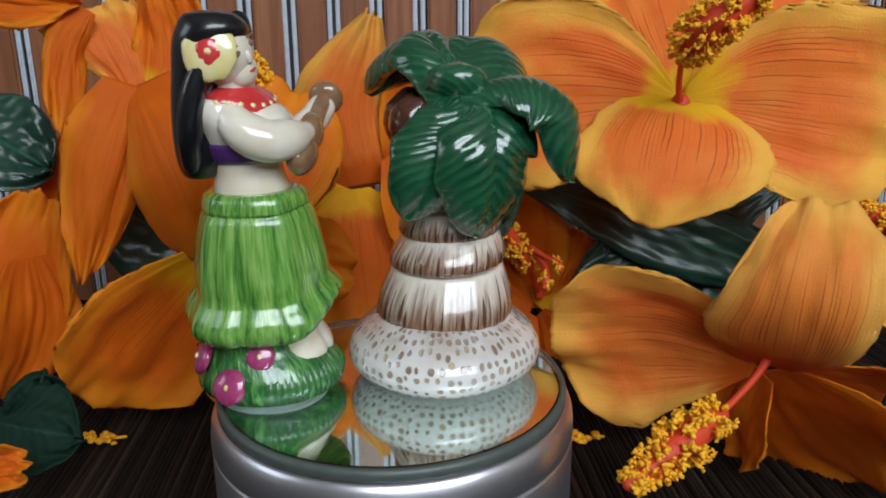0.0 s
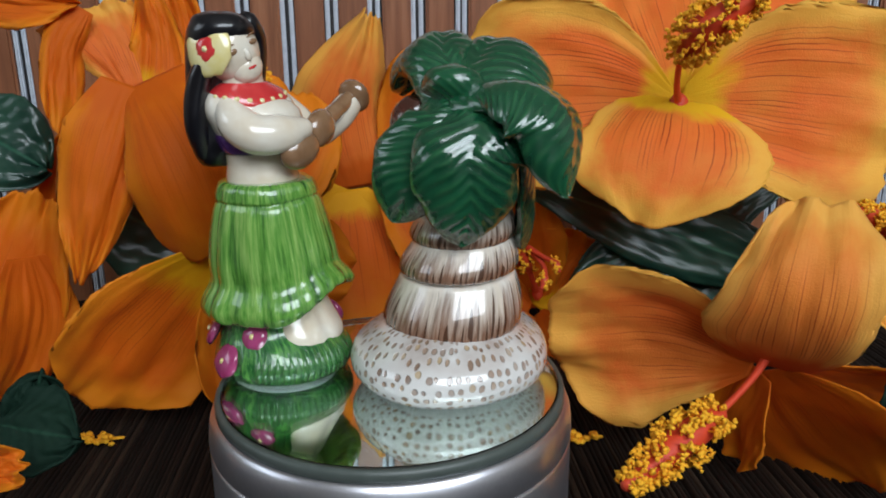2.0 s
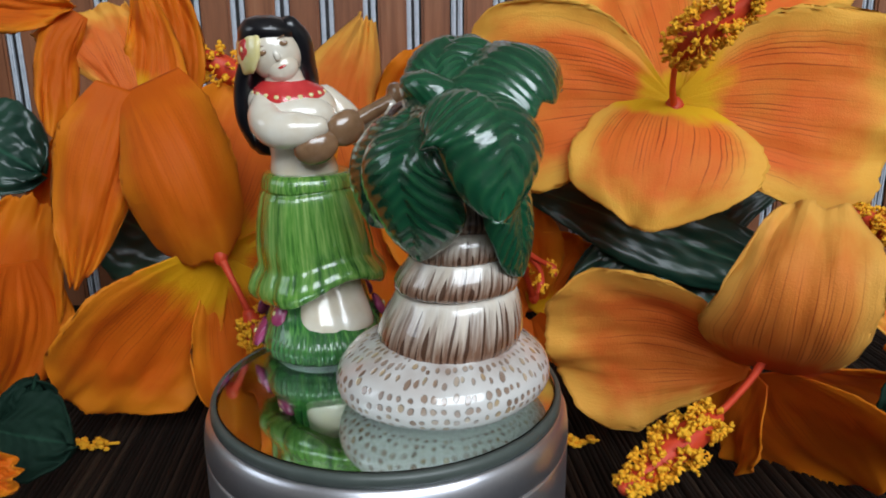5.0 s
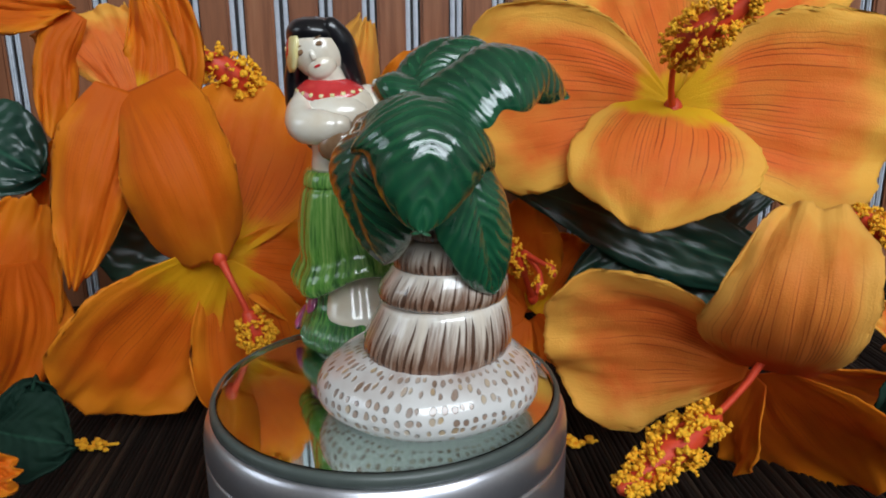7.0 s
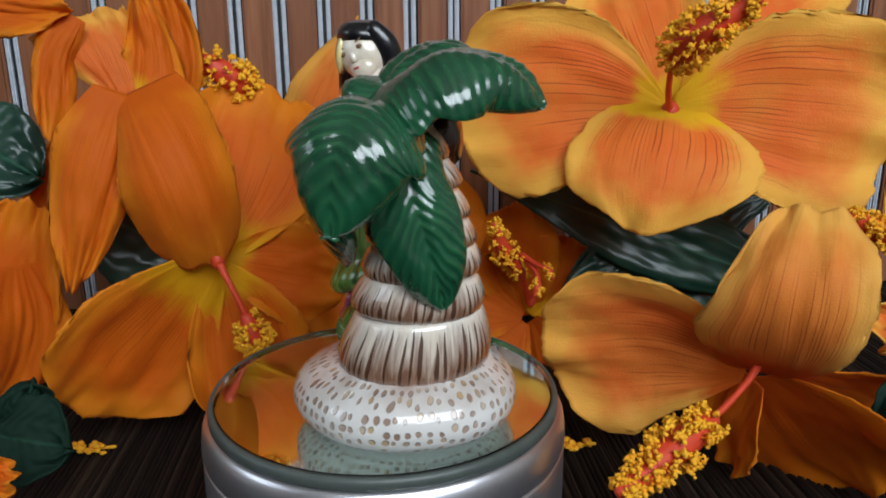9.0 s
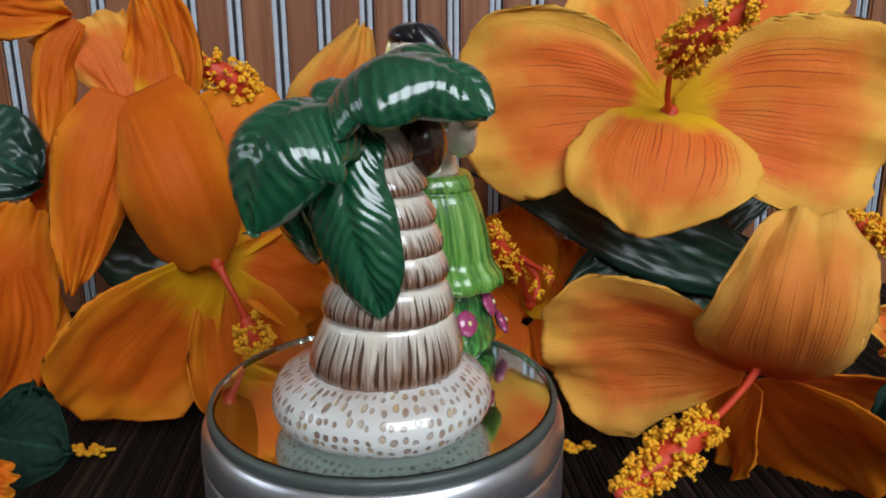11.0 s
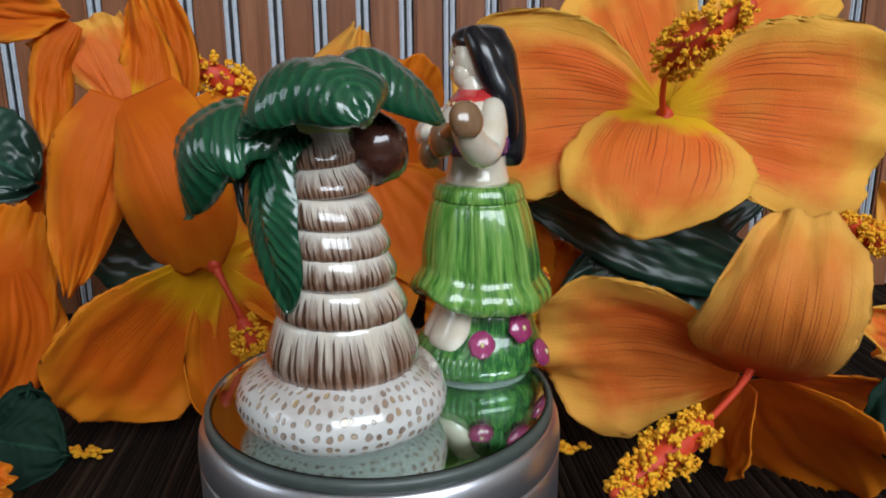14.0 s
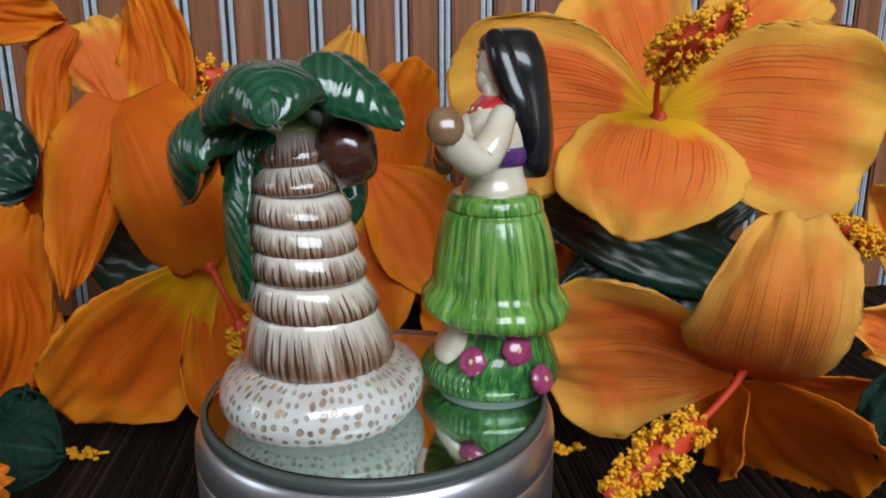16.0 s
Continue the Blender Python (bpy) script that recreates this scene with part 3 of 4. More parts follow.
                t = thick * max(1 - abs(v) ** 4, 0.01) ** 0.5 * min(1.0, 0.05 + (1 - u) * 9) ** 0.5
                q -= lean * (thick - t) * 0.22
                ru.append((uu, 0.5 + 0.5 * v))
                rt.append(bm.verts.new(q * 0.001))
                rl.append(bm.verts.new((q - lean * t) * 0.001))
            top.append(rt)
            ripple.append(ru)
            low.append(rl)

        def quad(a, b, c, d, uvs):
            f = bm.faces.new((a, b, c, d))
            for lp, w2 in zip(f.loops, uvs):
                lp[uv].uv = w2
        for i in range(nu):
            for j in range(nv):
                c = [ripple[i + a][j + b] for a, b in ((0, 0), (1, 0), (1, 1), (0, 1))]
                quad(top[i][j], top[i + 1][j], top[i + 1][j + 1], top[i][j + 1], c)
                quad(low[i][j], low[i][j + 1], low[i + 1][j + 1], low[i + 1][j], [c[0], c[3], c[2], c[1]])
            for j in (0, nv):
                c = [((i + a) / nu, j / nv) for a in (0, 1, 1, 0)]
                quad(top[i][j], top[i + 1][j], low[i + 1][j], low[i][j], c)
        for i in (0, nu):
            for j in range(nv):
                quad(top[i][j], top[i][j + 1], low[i][j + 1], low[i][j], [(i / nu, j / nv)] * 4)
        part("frond", bm, M["frond"], palm)

    # spines measured from the foot of the palm
    frond([(-6.8, -6.2, 80.8), (4.6, -5.9, 88.2), (14.8, -6.6, 92.2), (27.0, -4.2, 89.4), (34.9, -0.9, 80.3)], (25.0, 25.0, 20.5, 15.0), (19.0, 20.5, 18.5, 16.0), (1.35, 1.25), (0.12, 0.99, 0.05), 8.0)
    frond([(-5.6, -7.7, 80.6), (-0.7, 0.1, 89.7), (8.4, 6.6, 93.6), (11.1, 15.9, 88.0), (12.4, 24.3, 77.2)], (10.0, 13.5, 16.1, 13.0), (12.0, 15.0, 16.0, 17.0), (1.28, 1.23), (-0.85, 0.53, -0.07), 6.0)
    frond([(-7.3, -6.6, 79.2), (-15.0, -9.3, 74.3), (-19.4, -5.6, 65.9), (-20.3, -1.2, 56.5), (-17.4, 6.3, 46.0)], (11.0, 14.0, 14.2, 12.0), (11.0, 13.0, 14.2, 11.5), (0.74, 0.66), (-0.34, 0.94, 0.02), 6.0)
    frond([(-2.5, -6.7, 78.8), (-12.4, -16.2, 74.8), (-19.4, -17.5, 65.2), (-17.0, -16.4, 52.4), (-12.6, -11.4, 40.6)], (10.0, 15.5, 15.0, 15.0), (11.3, 15.5, 16.2, 16.0), (0.66, 0.80), (-0.57, 0.82, -0.03), 7.0)
    frond([(-3.0, -5.0, 78.5), (-0.6, -17.0, 82.0), (-0.2, -28.5, 80.5), (-1.4, -37.0, 72.0), (-3.6, -37.0, 55.0)], (12.0, 18.5, 22.0, 22.0), (13.0, 19.0, 22.0, 22.0), (1.0, 1.42), (0.96, 0.02, -0.16), 8.0)
    frond([(0.6, -8.9, 77.3), (6.0, -17.2, 73.5), (9.2, -20.6, 61.5), (12.6, -19.8, 48.5), (15.2, -16.4, 34.6)], (10.5, 10.5, 11.5, 10.5), (9.5, 10.0, 11.0, 10.0), (0.70, 0.60), (0.88, 0.47, 0.0), 4.0)
    for x, y, z in ((-4.1, -5.4, 82.3), (-9.6, -7.0, 75.3)):
        bm = bmesh.new()
        blob(bm, (x, y, z), (1.0, 1.0, 0.7))
        part("pour_hole", bm, M["cord_dark"], palm, "small dark pouring hole")


palm_build()

# ---- the dancer shaker ----
GIRL = Vector((-8.0, 32.5, 0.0))


def dancer_build():
    """One glazed mesh: grass mound, skirt, leaning torso, plain head, long hair, small guitar."""
    bm = bmesh.new()
    MOUND, SKIRT, SKIN, BLACK, RED, YELLOW, PURPLE, BROWN, MAG, FOOT = range(10)
    mats = [M[k] for k in ("mound", "skirt", "skin", "black", "red", "yellow", "purple", "brown", "magenta", "foot")]

    def tufts(a, s):
        return 1 + 0.028 * abs(math.sin(15 * a)) * (1 - s), 0.0

    body(bm, [(0.35, 0, 0, 14.8, 15.8), (0.7, 0, 0, 16.9, 17.9), (3.6, 0, 0, 18.6, 19.6), (7.0, 0, 0, 18.2, 19.0), (10.5, 0.2, 0.8, 17.0, 17.0), (14.0, 0.2, 2.0, 15.5, 14.5), (19.0, 0, 2.0, 14.5, 13.0), (24, 0, 1, 11.0, 10.0)], MOUND, 96, 4, tufts)
    for k in range(26):
        a = radians(200 + 140 * k / 25)
        c, s = math.cos(a), math.sin(a)
        tube(bm, [(18.0 * c, 18.8 * s, 2.2, 0.9), (18.2 * c, 19.0 * s, 5.5, 1.25), (16.0 * c, 16.6 * s, 9.5, 0.7)], MOUND, 6, 3)

    def pleats(a, s):
        front = math.exp(-((((a - radians(285) + math.pi) % (2 * math.pi)) - math.pi) / 0.85) ** 2)
        low = math.exp(-((((a - radians(190) + math.pi) % (2 * math.pi)) - math.pi) / 0.8) ** 2)
        k = 1.0
        d = (1 - s)
        flute = 0.006 * math.sin(29 * a + 3 * math.sin(3 * a) + 3 * s) + 0.014 * math.sin(11 * a + 1.0 + 2 * math.sin(2 * a) - 2 * s) + 0.034 * math.sin(5 * a + 1.5 * s)
        return k + flute * (0.35 + d * 1.0), d * d * (7.5 * front - 3.5 * low + 1.2 * math.sin(4 * a + 1))

    body(bm, [(21.0, 0, 0.5, 13.5, 13.5), (19.4, 0, 0.5, 16.8, 17.0), (19.8, 0, 0.5, 19.4, 19.6), (22.2, 0, 0.5, 20.8, 21.0), (25.2, 0, 0.5, 20.0, 20.2), (29.0, -0.2, 0.5, 17.6, 17.8), (34, -0.8, 0.5, 17.2, 17.3), (42, -1.4, 0.5, 16.0, 15.9), (48.5, -1.8, 0.3, 14.4, 14.3), (50.4, -1.9, 0.3, 13.4, 13.3), (51.2, -1.9, 0.2, 13.8, 13.6), (53.8, -2.0, 0.2, 13.2, 13.0), (55.2, -2.0, 0.2, 12.0, 11.8), (55.5, -2.0, 0.2, 9.5, 9.4)], SKIRT, 168, 5, pleats)
    # feet and shins
    def between_legs(a, s):
        return 1 - 0.09 * math.exp(-((((a - radians(268) + math.pi) % (2 * math.pi)) - math.pi) / 0.16) ** 2), 0.0

    body(bm, [(8.6, 1.6, -10.0, 9.4, 4.6), (9.4, 1.6, -10.4, 10.8, 6.2), (12.0, 1.5, -10.0, 11.0, 6.4), (15.5, 1.3, -8.2, 10.6, 6.4), (20.0, 1.0, -6.0, 10.0, 6.2), (26.0, 0.8, -3.4, 9.4, 5.8)], SKIN, 72, 4, between_legs)
    # torso, turned towards one side
    body(bm, [(52, -2.5, 0.3, 9.6, 9.4), (56, -2.8, 0.4, 9.8, 9.3), (60, -3.2, 0.6, 9.0, 8.4), (64, -3.6, 0.8, 9.2, 8.4), (69, -4.2, 0.8, 11.0, 9.4), (74, -5.0, 1.0, 12.4, 9.0), (78, -5.8, 1.4, 10.8, 7.0), (80.5, -6.6, 1.6, 6.2, 4.8), (83.5, -7.2, 0.9, 5.0, 4.8), (86, -7.6, 0.9, 4.2, 4.2)], SKIN, 48, 5, None, -18)
    body(bm, [(63.0, -3.5, 0.8, 9.5, 8.7), (64.2, -3.6, 0.8, 10.2, 9.3), (67.2, -4.0, 0.8, 10.9, 9.7), (68.4, -4.1, 0.8, 10.2, 9.0)], PURPLE, 48, 4, None, -18)
    blob(bm, (-4.5, -4.5, 71.5), (10.0, 6.0, 6.0), SKIN, (0, 0, -14))

    def neckline(a, s):
        return 1.0, (1 - s) * (-2.2 * math.exp(-((((a - radians(270) + math.pi) % (2 * math.pi)) - math.pi) / 0.8) ** 2) + 1.0)

    body(bm, [(75.8, -5.6, 0.6, 10.0, 7.5), (76.5, -5.7, 0.6, 10.5, 8.0), (78.4, -6.0, 1.0, 9.8, 7.4), (80.2, -6.5, 1.4, 7.4, 5.9), (81.0, -6.7, 1.4, 6.0, 5.2), (81.1, -6.8, 1.4, 5.0, 4.4)], RED, 48, 4, neckline, -18)
    for k in range(9):
        a = radians(196 + 148 * k / 8)
        x, y = 9.9 * math.cos(a), 7.5 * math.sin(a)
        t = radians(-18)
        blob(bm, (-5.75 + x * math.cos(t) - y * math.sin(t), 1.1 + x * math.sin(t) + y * math.cos(t), 78.0 - 1.3 * math.exp(-((a - 4.71) / 0.8) ** 2)), (0.95, 0.95, 0.8), YELLOW, seg=10)
    # arms
    tube(bm, [(-12.6, 1.5, 76.5, 3.4), (-14.0, -3.0, 71.5, 5.0), (-12.6, -8.5, 68.8, 5.2), (-7.0, -12.0, 68.8, 4.8), (-2.5, -14.0, 69.5, 3.0)], SKIN)
    tube(bm, [(4.8, 2.0, 76.0, 3.6), (9.5, 0.0, 71.0, 4.2), (13.2, -4.0, 66.0, 4.6), (17.5, -9.0, 69.5, 4.2), (20.0, -11.5, 73.2, 3.9)], SKIN)
    # small guitar: two bouts, neck and head
    blob(bm, (-3.2, -13.6, 64.0), (6.4, 3.4, 4.8), BROWN, (0, -18, -8))
    blob(bm, (5.6, -13.2, 68.6), (6.0, 3.2, 5.0), BROWN, (0, -22, 5))
    tube(bm, [(8.0, -12.8, 70.0, 2.3), (15.0, -12.4, 73.0, 2.2), (20.5, -12.0, 75.2, 2.4)], BROWN)
    blob(bm, (22.0, -12.2, 75.6), (2.8, 4.8, 5.0), BROWN, (0, -20, 10))
    # head, tipped back and to one side, with painted brows, eyes and lips
    before = len(bm.verts)
    blob(bm, (-7.6, 2.2, 89.6), (7.7, 7.4, 9.0), SKIN, (4, -8, -6), 0.0, 28)
    blob(bm, (-6.8, -1.2, 84.6), (4.6, 3.8, 4.2), SKIN, (0, 0, 0), 0.0, 20)
    blob(bm, (-6.6, -4.9, 88.0), (0.95, 0.8, 1.7), SKIN, (0, 0, 0), 0.0, 14)
    for x, y, z, tip in ((-9.7, -4.75, 91.7, 8), (-3.7, -4.25, 91.9, -8)):
        blob(bm, (x, y, z), (1.5, 0.35, 0.22), BROWN, (0, tip, 0), 0, 10)
        blob(bm, (x, y - 0.1, z - 1.7), (1.3, 0.35, 0.75), BROWN, (0, -tip, 0), 0, 12)
    blob(bm, (-6.6, -4.75, 84.7), (1.3, 0.45, 0.45), RED, (0, 0, 0), 0, 10)
    bm.verts.ensure_lookup_table()
    pivot = Vector((-7.6, 1.5, 84.0)) * 0.001
    tip = Matrix.Rotation(radians(-21), 3, "Y") @ Matrix.Rotation(radians(-7), 3, "X") @ Matrix.Rotation(radians(-17), 3, "Z")
    for v in bm.verts[before:]:
        v.co = pivot + tip @ (v.co - pivot)
    body(bm, [(58.8, -6.6, 10.6, 4.0, 2.5), (59.6, -6.6, 10.6, 7.0, 4.6), (63, -6.8, 10.4, 8.8, 6.0), (70, -7.4, 10.2, 9.2, 6.4), (78, -8.3, 9.6, 8.8, 6.2), (84, -8.8, 8.2, 8.6, 6.8), (89, -9.0, 6.8, 8.8, 7.6), (92.5, -9.6, 5.0, 8.6, 8.6), (95.2, -10.2, 4.0, 7.6, 8.2), (97.6, -10.4, 4.4, 5.6, 6.2), (98.6, -10.4, 4.6, 2.2, 2.6)], BLACK, 48, 5)
    tube(bm, [(-5.0, 0.0, 95.6, 3.0), (-2.2, 1.6, 91.4, 3.8), (-0.8, 3.8, 85.0, 4.0), (0.8, 6.4, 79.0, 3.8), (0.4, 8.4, 72.0, 3.2), (-1.0, 9.8, 65.0, 2.6)], BLACK)
    tube(bm, [(-11.0, -2.6, 95.2, 1.5), (-14.6, 0.0, 91.5, 1.8), (-16.2, 5.0, 85.0, 2.6), (-17.0, 7.5, 78.0, 3.0), (-16.5, 9.0, 70.0, 3.0), (-13.5, 10.5, 63.0, 2.6)], BLACK)
    # blossom in the hair
    blob(bm, (-16.2, 2.4, 89.4), (1.9, 6.3, 6.7), YELLOW, (0, 6, 14), 0.12, 24)
    blob(bm, (-17.4, 2.0, 89.6), (0.9, 3.0, 3.4), RED, (0, 6, 14), 0.22, 16)
    blob(bm, (-18.1, 1.9, 89.6), (0.4, 0.9, 1.0), YELLOW, (0, 6, 14), 0.3, 8)
    # unglazed white foot
    body(bm, [(0.05, 0, 0, 13.8, 14.8), (0.6, 0, 0, 14.4, 15.4), (1.4, 0, 0, 14.4, 15.4)], FOOT, 64, 3)
    # blossoms on the mound
    for x, y, z, r, turn in ((-18.4, 4.0, 6.6, 4.7, 170), (-14.2, -3.2, 13.8, 3.8, 190), (-13.5, 13.0, 12.5, 4.6, 130), (16.0, 6.6, 15.6, 4.1, 20), (16.6, -5.4, 12.4, 3.8, -15), (16.0, 13.4, 7.4, 4.0, 45)):
        c, s = math.cos(radians(turn)), math.sin(radians(turn))
        blob(bm, (x, y, z), (1.6, r, r), MAG, (0, -25, turn), 0.14, 24)
        blob(bm, (x + 1.5 * c, y + 1.5 * s, z + 0.6), (0.5, 0.6, 1.0), YELLOW, (0, -25, turn), 0.0, 8)
    ob = finish("dancer_shaker", bm, mats)
    return tagged(ob, "glazed ceramic dancer shaker with green grass skirt and black hair", "figurine")


dancer = dancer_build()


# ---- silk flowers and leaves ----
EYE = Vector((0.0, -0.2, 0.142))


def blade(name, parent, root, tip, width, material, bend=0.0, cup=0.0, twist=0.0, tiptaper=2.6, narrow=0.25, wave=1.0, seed=0, notch=0.0, thick=0.0005, wide=0.62, nu=30, nv=30):
    """A thin bent petal or leaf from root to tip; widths and bends in millimetres. bend: rise of its middle, cup: lift of its sides."""
    a, b = Vector(root), Vector(tip)
    origin = parent.location
    way = (b - a).normalized()
    up = EYE - (a + b) / 2
    up = (up - way * up.dot(way)).normalized()
    up = Matrix.Rotation(radians(twist), 3, way) @ up
    mid = (a + b) / 2 + up * bend * 0.001
    side0 = way.cross(up)
    bm = bmesh.new()
    uv = bm.loops.layers.uv.verify()
    grid = []
    for i in range(nu + 1):
        u = i / nu
        p = a * (1 - u) ** 2 + mid * (2 * u * (1 - u)) + b * u * u
        d = ((mid - a) * (1 - u) + (b - mid) * u).normalized()
        n = side0.cross(d).normalized()
        if n.dot(up) < 0:
            n = -n
        if u < wide:
            k = narrow + (1 - narrow) * math.sin(u / wide * math.pi / 2) ** 1.15
        else:
            k = max(1 - ((u - wide) / (1 - wide)) ** tiptaper, 0.0) ** 0.5
        w = width * 0.0005 * max(k, 0.03)
        row = []
        for j in range(nv + 1):
            v = 2 * j / nv - 1
            r = noise.noise(Vector((u * 2.6 + seed * 7.1, v * 2.2, seed * 3.3)))
            edge = noise.noise(Vector((u * 26, (j > nv / 2) * 9.0, seed * 1.7))) * 0.045 + noise.noise(Vector((u * 8, (j > nv / 2) * 5.0, seed * 2.7))) * 0.09
            q = p + side0 * (w * v * (1 + edge * abs(v) ** 3))
            q += n * (cup * 0.001 * v * v * min(1, u * 2.5) + 0.005 * wave * r * u * (0.3 + abs(v) ** 2 * 1.3))
            q += n * (0.0016 * wave * noise.noise(Vector((u * 7.0, v * 6.0, seed * 4.1))) * u)
            q += n * (0.0009 * wave * math.sin(v * 9 + seed) * u * (1 - u) * 2)
            q += n * wave * (0.0022 * math.sin(u * 11 + seed * 2.3 + (v > 0) * 2) * abs(v) ** 4 * u + 0.0016 * math.sin(v * 8 + seed * 1.9) * u ** 5)
            q -= d * (notch * 0.001 * (v * v) * u ** 4) - d * wave * (0.0016 * noise.noise(Vector((v * 16, seed * 5.0, 1.0))) + 0.004 * noise.noise(Vector((v * 2.6, seed * 5.0, 4.0)))) * u ** 3
            row.append(q - origin)
        grid.append(row)
    norm = []
    for i in range(nu + 1):
        for j in range(nv + 1):
            e = grid[min(i + 1, nu)][j] - grid[max(i - 1, 0)][j]
            f = grid[i][min(j + 1, nv)] - grid[i][max(j - 1, 0)]
            norm.append(e.cross(f).normalized() * thick)
    front = [[bm.verts.new(q + norm[i * (nv + 1) + j] * 0.5) for j, q in enumerate(row)] for i, row in enumerate(grid)]
    back = [[bm.verts.new(q - norm[i * (nv + 1) + j] * 0.5) for j, q in enumerate(row)] for i, row in enumerate(grid)]

    def quad(vs, cs):
        f = bm.faces.new(vs)
        for lp, c in zip(f.loops, cs):
            lp[uv].uv = c
    for i in range(nu):
        for j in range(nv):
            c = [((i + s) / nu, (j + t) / nv) for s, t in ((0, 0), (1, 0), (1, 1), (0, 1))]
            quad((front[i][j], front[i + 1][j], front[i + 1][j + 1], front[i][j + 1]), c)
            quad((back[i][j], back[i][j + 1], back[i + 1][j + 1], back[i + 1][j]), [c[0], c[3], c[2], c[1]])
        for j in (0, nv):
            quad((front[i][j], front[i + 1][j], back[i + 1][j], back[i][j]), [((i + s) / nu, j / nv) for s in (0, 1, 1, 0)])
    for i in (0, nu):
        for j in range(nv):
            quad((front[i][j], front[i][j + 1], back[i][j + 1], back[i][j]), [(i / nu, (j + s) / nv) for s in (0, 1, 1, 0)])
    return part(name, bm, material, parent)


def petal(parent, spine, left, right, material, cup=0.0, bend=0.0, blunt=2.6, wave=1.0, seed=0, roll=0.0, sides=0.60, thick=0.0005, nu=46, nv=60, name="petal"):
    """A silk petal that fans out along a bent spine; half widths of its two sides from root to tip in millimetres.
    cup: lift of its sides, bend: rise of its middle, blunt: how square the rim is, roll: degrees of turn about the spine,
    sides: how far up the spine its sides reach before the rim rounds over."""
    origin = parent.location
    path = [Vector(p) for p in smooth_rows(spine, 48 // (len(spine) - 1))]
    last = len(path) - 1
    ways = [(path[min(i + 1, last)] - path[max(i - 1, 0)]).normalized() for i in range(last + 1)]
    lw = smooth_rows([(w,) for w in left], 12)
    rw = smooth_rows([(w,) for w in right], 12)
    chord = (path[-1] - path[0]).normalized()
    up0 = EYE - path[last // 2]
    up0 = Matrix.Rotation(radians(roll), 3, chord) @ (up0 - chord * up0.dot(chord)).normalized()
    rng = random.Random(seed * 31 + 7)
    folds = [(rng.uniform(-0.9, 0.9), rng.uniform(0.04, 0.13), rng.choice((-1, 1)) * rng.uniform(0.0002, 0.0006)) for k in range(9)]
    bm = bmesh.new()
    uv = bm.loops.layers.uv.verify()
    grid = []
    for i in range(nu + 1):
        row = []
        for j in range(nv + 1):
            v = 2 * j / nv - 1
            far = abs(v)
            s = i / nu
            rim = 1.0 if blunt > 7 else sides + (1 - sides) * max(1 - far ** max(2.0, blunt * 0.85), 0.0) ** (1 / max(blunt, 1.2))
            rim += wave * (0.018 * noise.noise(Vector((v * 14, seed * 5.0, 1.0))) + 0.045 * noise.noise(Vector((v * 2.8, seed * 5.0, 4.0))) + 0.006 * noise.noise(Vector((v * 60, seed * 5.0, 8.0))))
            u = min(s * rim, 1.0)
            x = u * last
            m = min(int(x), last - 1)
            p = path[m].lerp(path[m + 1], x - m) + ways[last] * max(s * rim - 1.0, 0) * (path[-1] - path[0]).length
            d = ways[m].lerp(ways[m + 1], x - m).normalized()
            side = d.cross(up0).normalized()
            n = side.cross(d).normalized()
            ws = rw if v > 0 else lw
            x = u * (len(ws) - 1)
            m = min(int(x), len(ws) - 2)
            w = 0.001 * max(float(ws[m][0] + (ws[m + 1][0] - ws[m][0]) * (x - m)), 0.3)
            hem = 9.0 * (v > 0) + seed * 1.7
            frill = 0.035 * noise.noise(Vector((u * 24, hem, 0.0))) + 0.05 * noise.noise(Vector((u * 7, hem, 3.0))) + 0.012 * noise.noise(Vector((u * 75, hem, 6.0)))
            q = p + side * (w * v * (1 + frill * far ** 3 * min(1, u * 4)))
            lift = cup * 0.001 * v * v * min(1, u * 2.5) + bend * 0.001 * 4 * u * (1 - u)
            lift += 0.0058 * wave * noise.noise(Vector((u * 2.4 + seed * 7.1, v * 2.0, seed * 3.3))) * u * (0.35 + far ** 2)
            lift += 0.0014 * wave * noise.noise(Vector((u * 6.0, v * 5.0, seed * 4.1))) * u
            lift += wave * 0.0030 * math.sin(u * 12 + seed * 2.3 + (v > 0) * 2) * far ** 4 * u
            lift += wave * 0.0020 * math.sin(v * 8 + seed * 1.9) * s ** 5
            for c, wide, deep in folds:
                lift += deep * wave * math.exp(-((v - c) / wide) ** 2) * min(1, s * 3) * (1.2 - s)
            row.append(q + n * lift - origin)
        grid.append(row)
    front, back = [], []
    for i in range(nu + 1):
        rf, rb = [], []
        for j in range(nv + 1):
            e = grid[min(i + 1, nu)][j] - grid[max(i - 1, 0)][j]
            f = grid[i][min(j + 1, nv)] - grid[i][max(j - 1, 0)]
            n = e.cross(f).normalized() * thick * 0.5
            rf.append(bm.verts.new(grid[i][j] + n))
            rb.append(bm.verts.new(grid[i][j] - n))
        front.append(rf)
        back.append(rb)

    def quad(vs, cs):
        f = bm.faces.new(vs)
        for lp, c in zip(f.loops, cs):
            lp[uv].uv = c
    for i in range(nu):
        for j in range(nv):
            c = [((i + s) / nu, (j + t) / nv) for s, t in ((0, 0), (1, 0), (1, 1), (0, 1))]
            quad((front[i][j], front[i + 1][j], front[i + 1][j + 1], front[i][j + 1]), c)
            quad((back[i][j], back[i][j + 1], back[i + 1][j + 1], back[i + 1][j]), [c[0], c[3], c[2], c[1]])
        for j in (0, nv):
            quad((front[i][j], front[i + 1][j], back[i + 1][j], back[i][j]), [((i + s) / nu, j / nv) for s in (0, 1, 1, 0)])
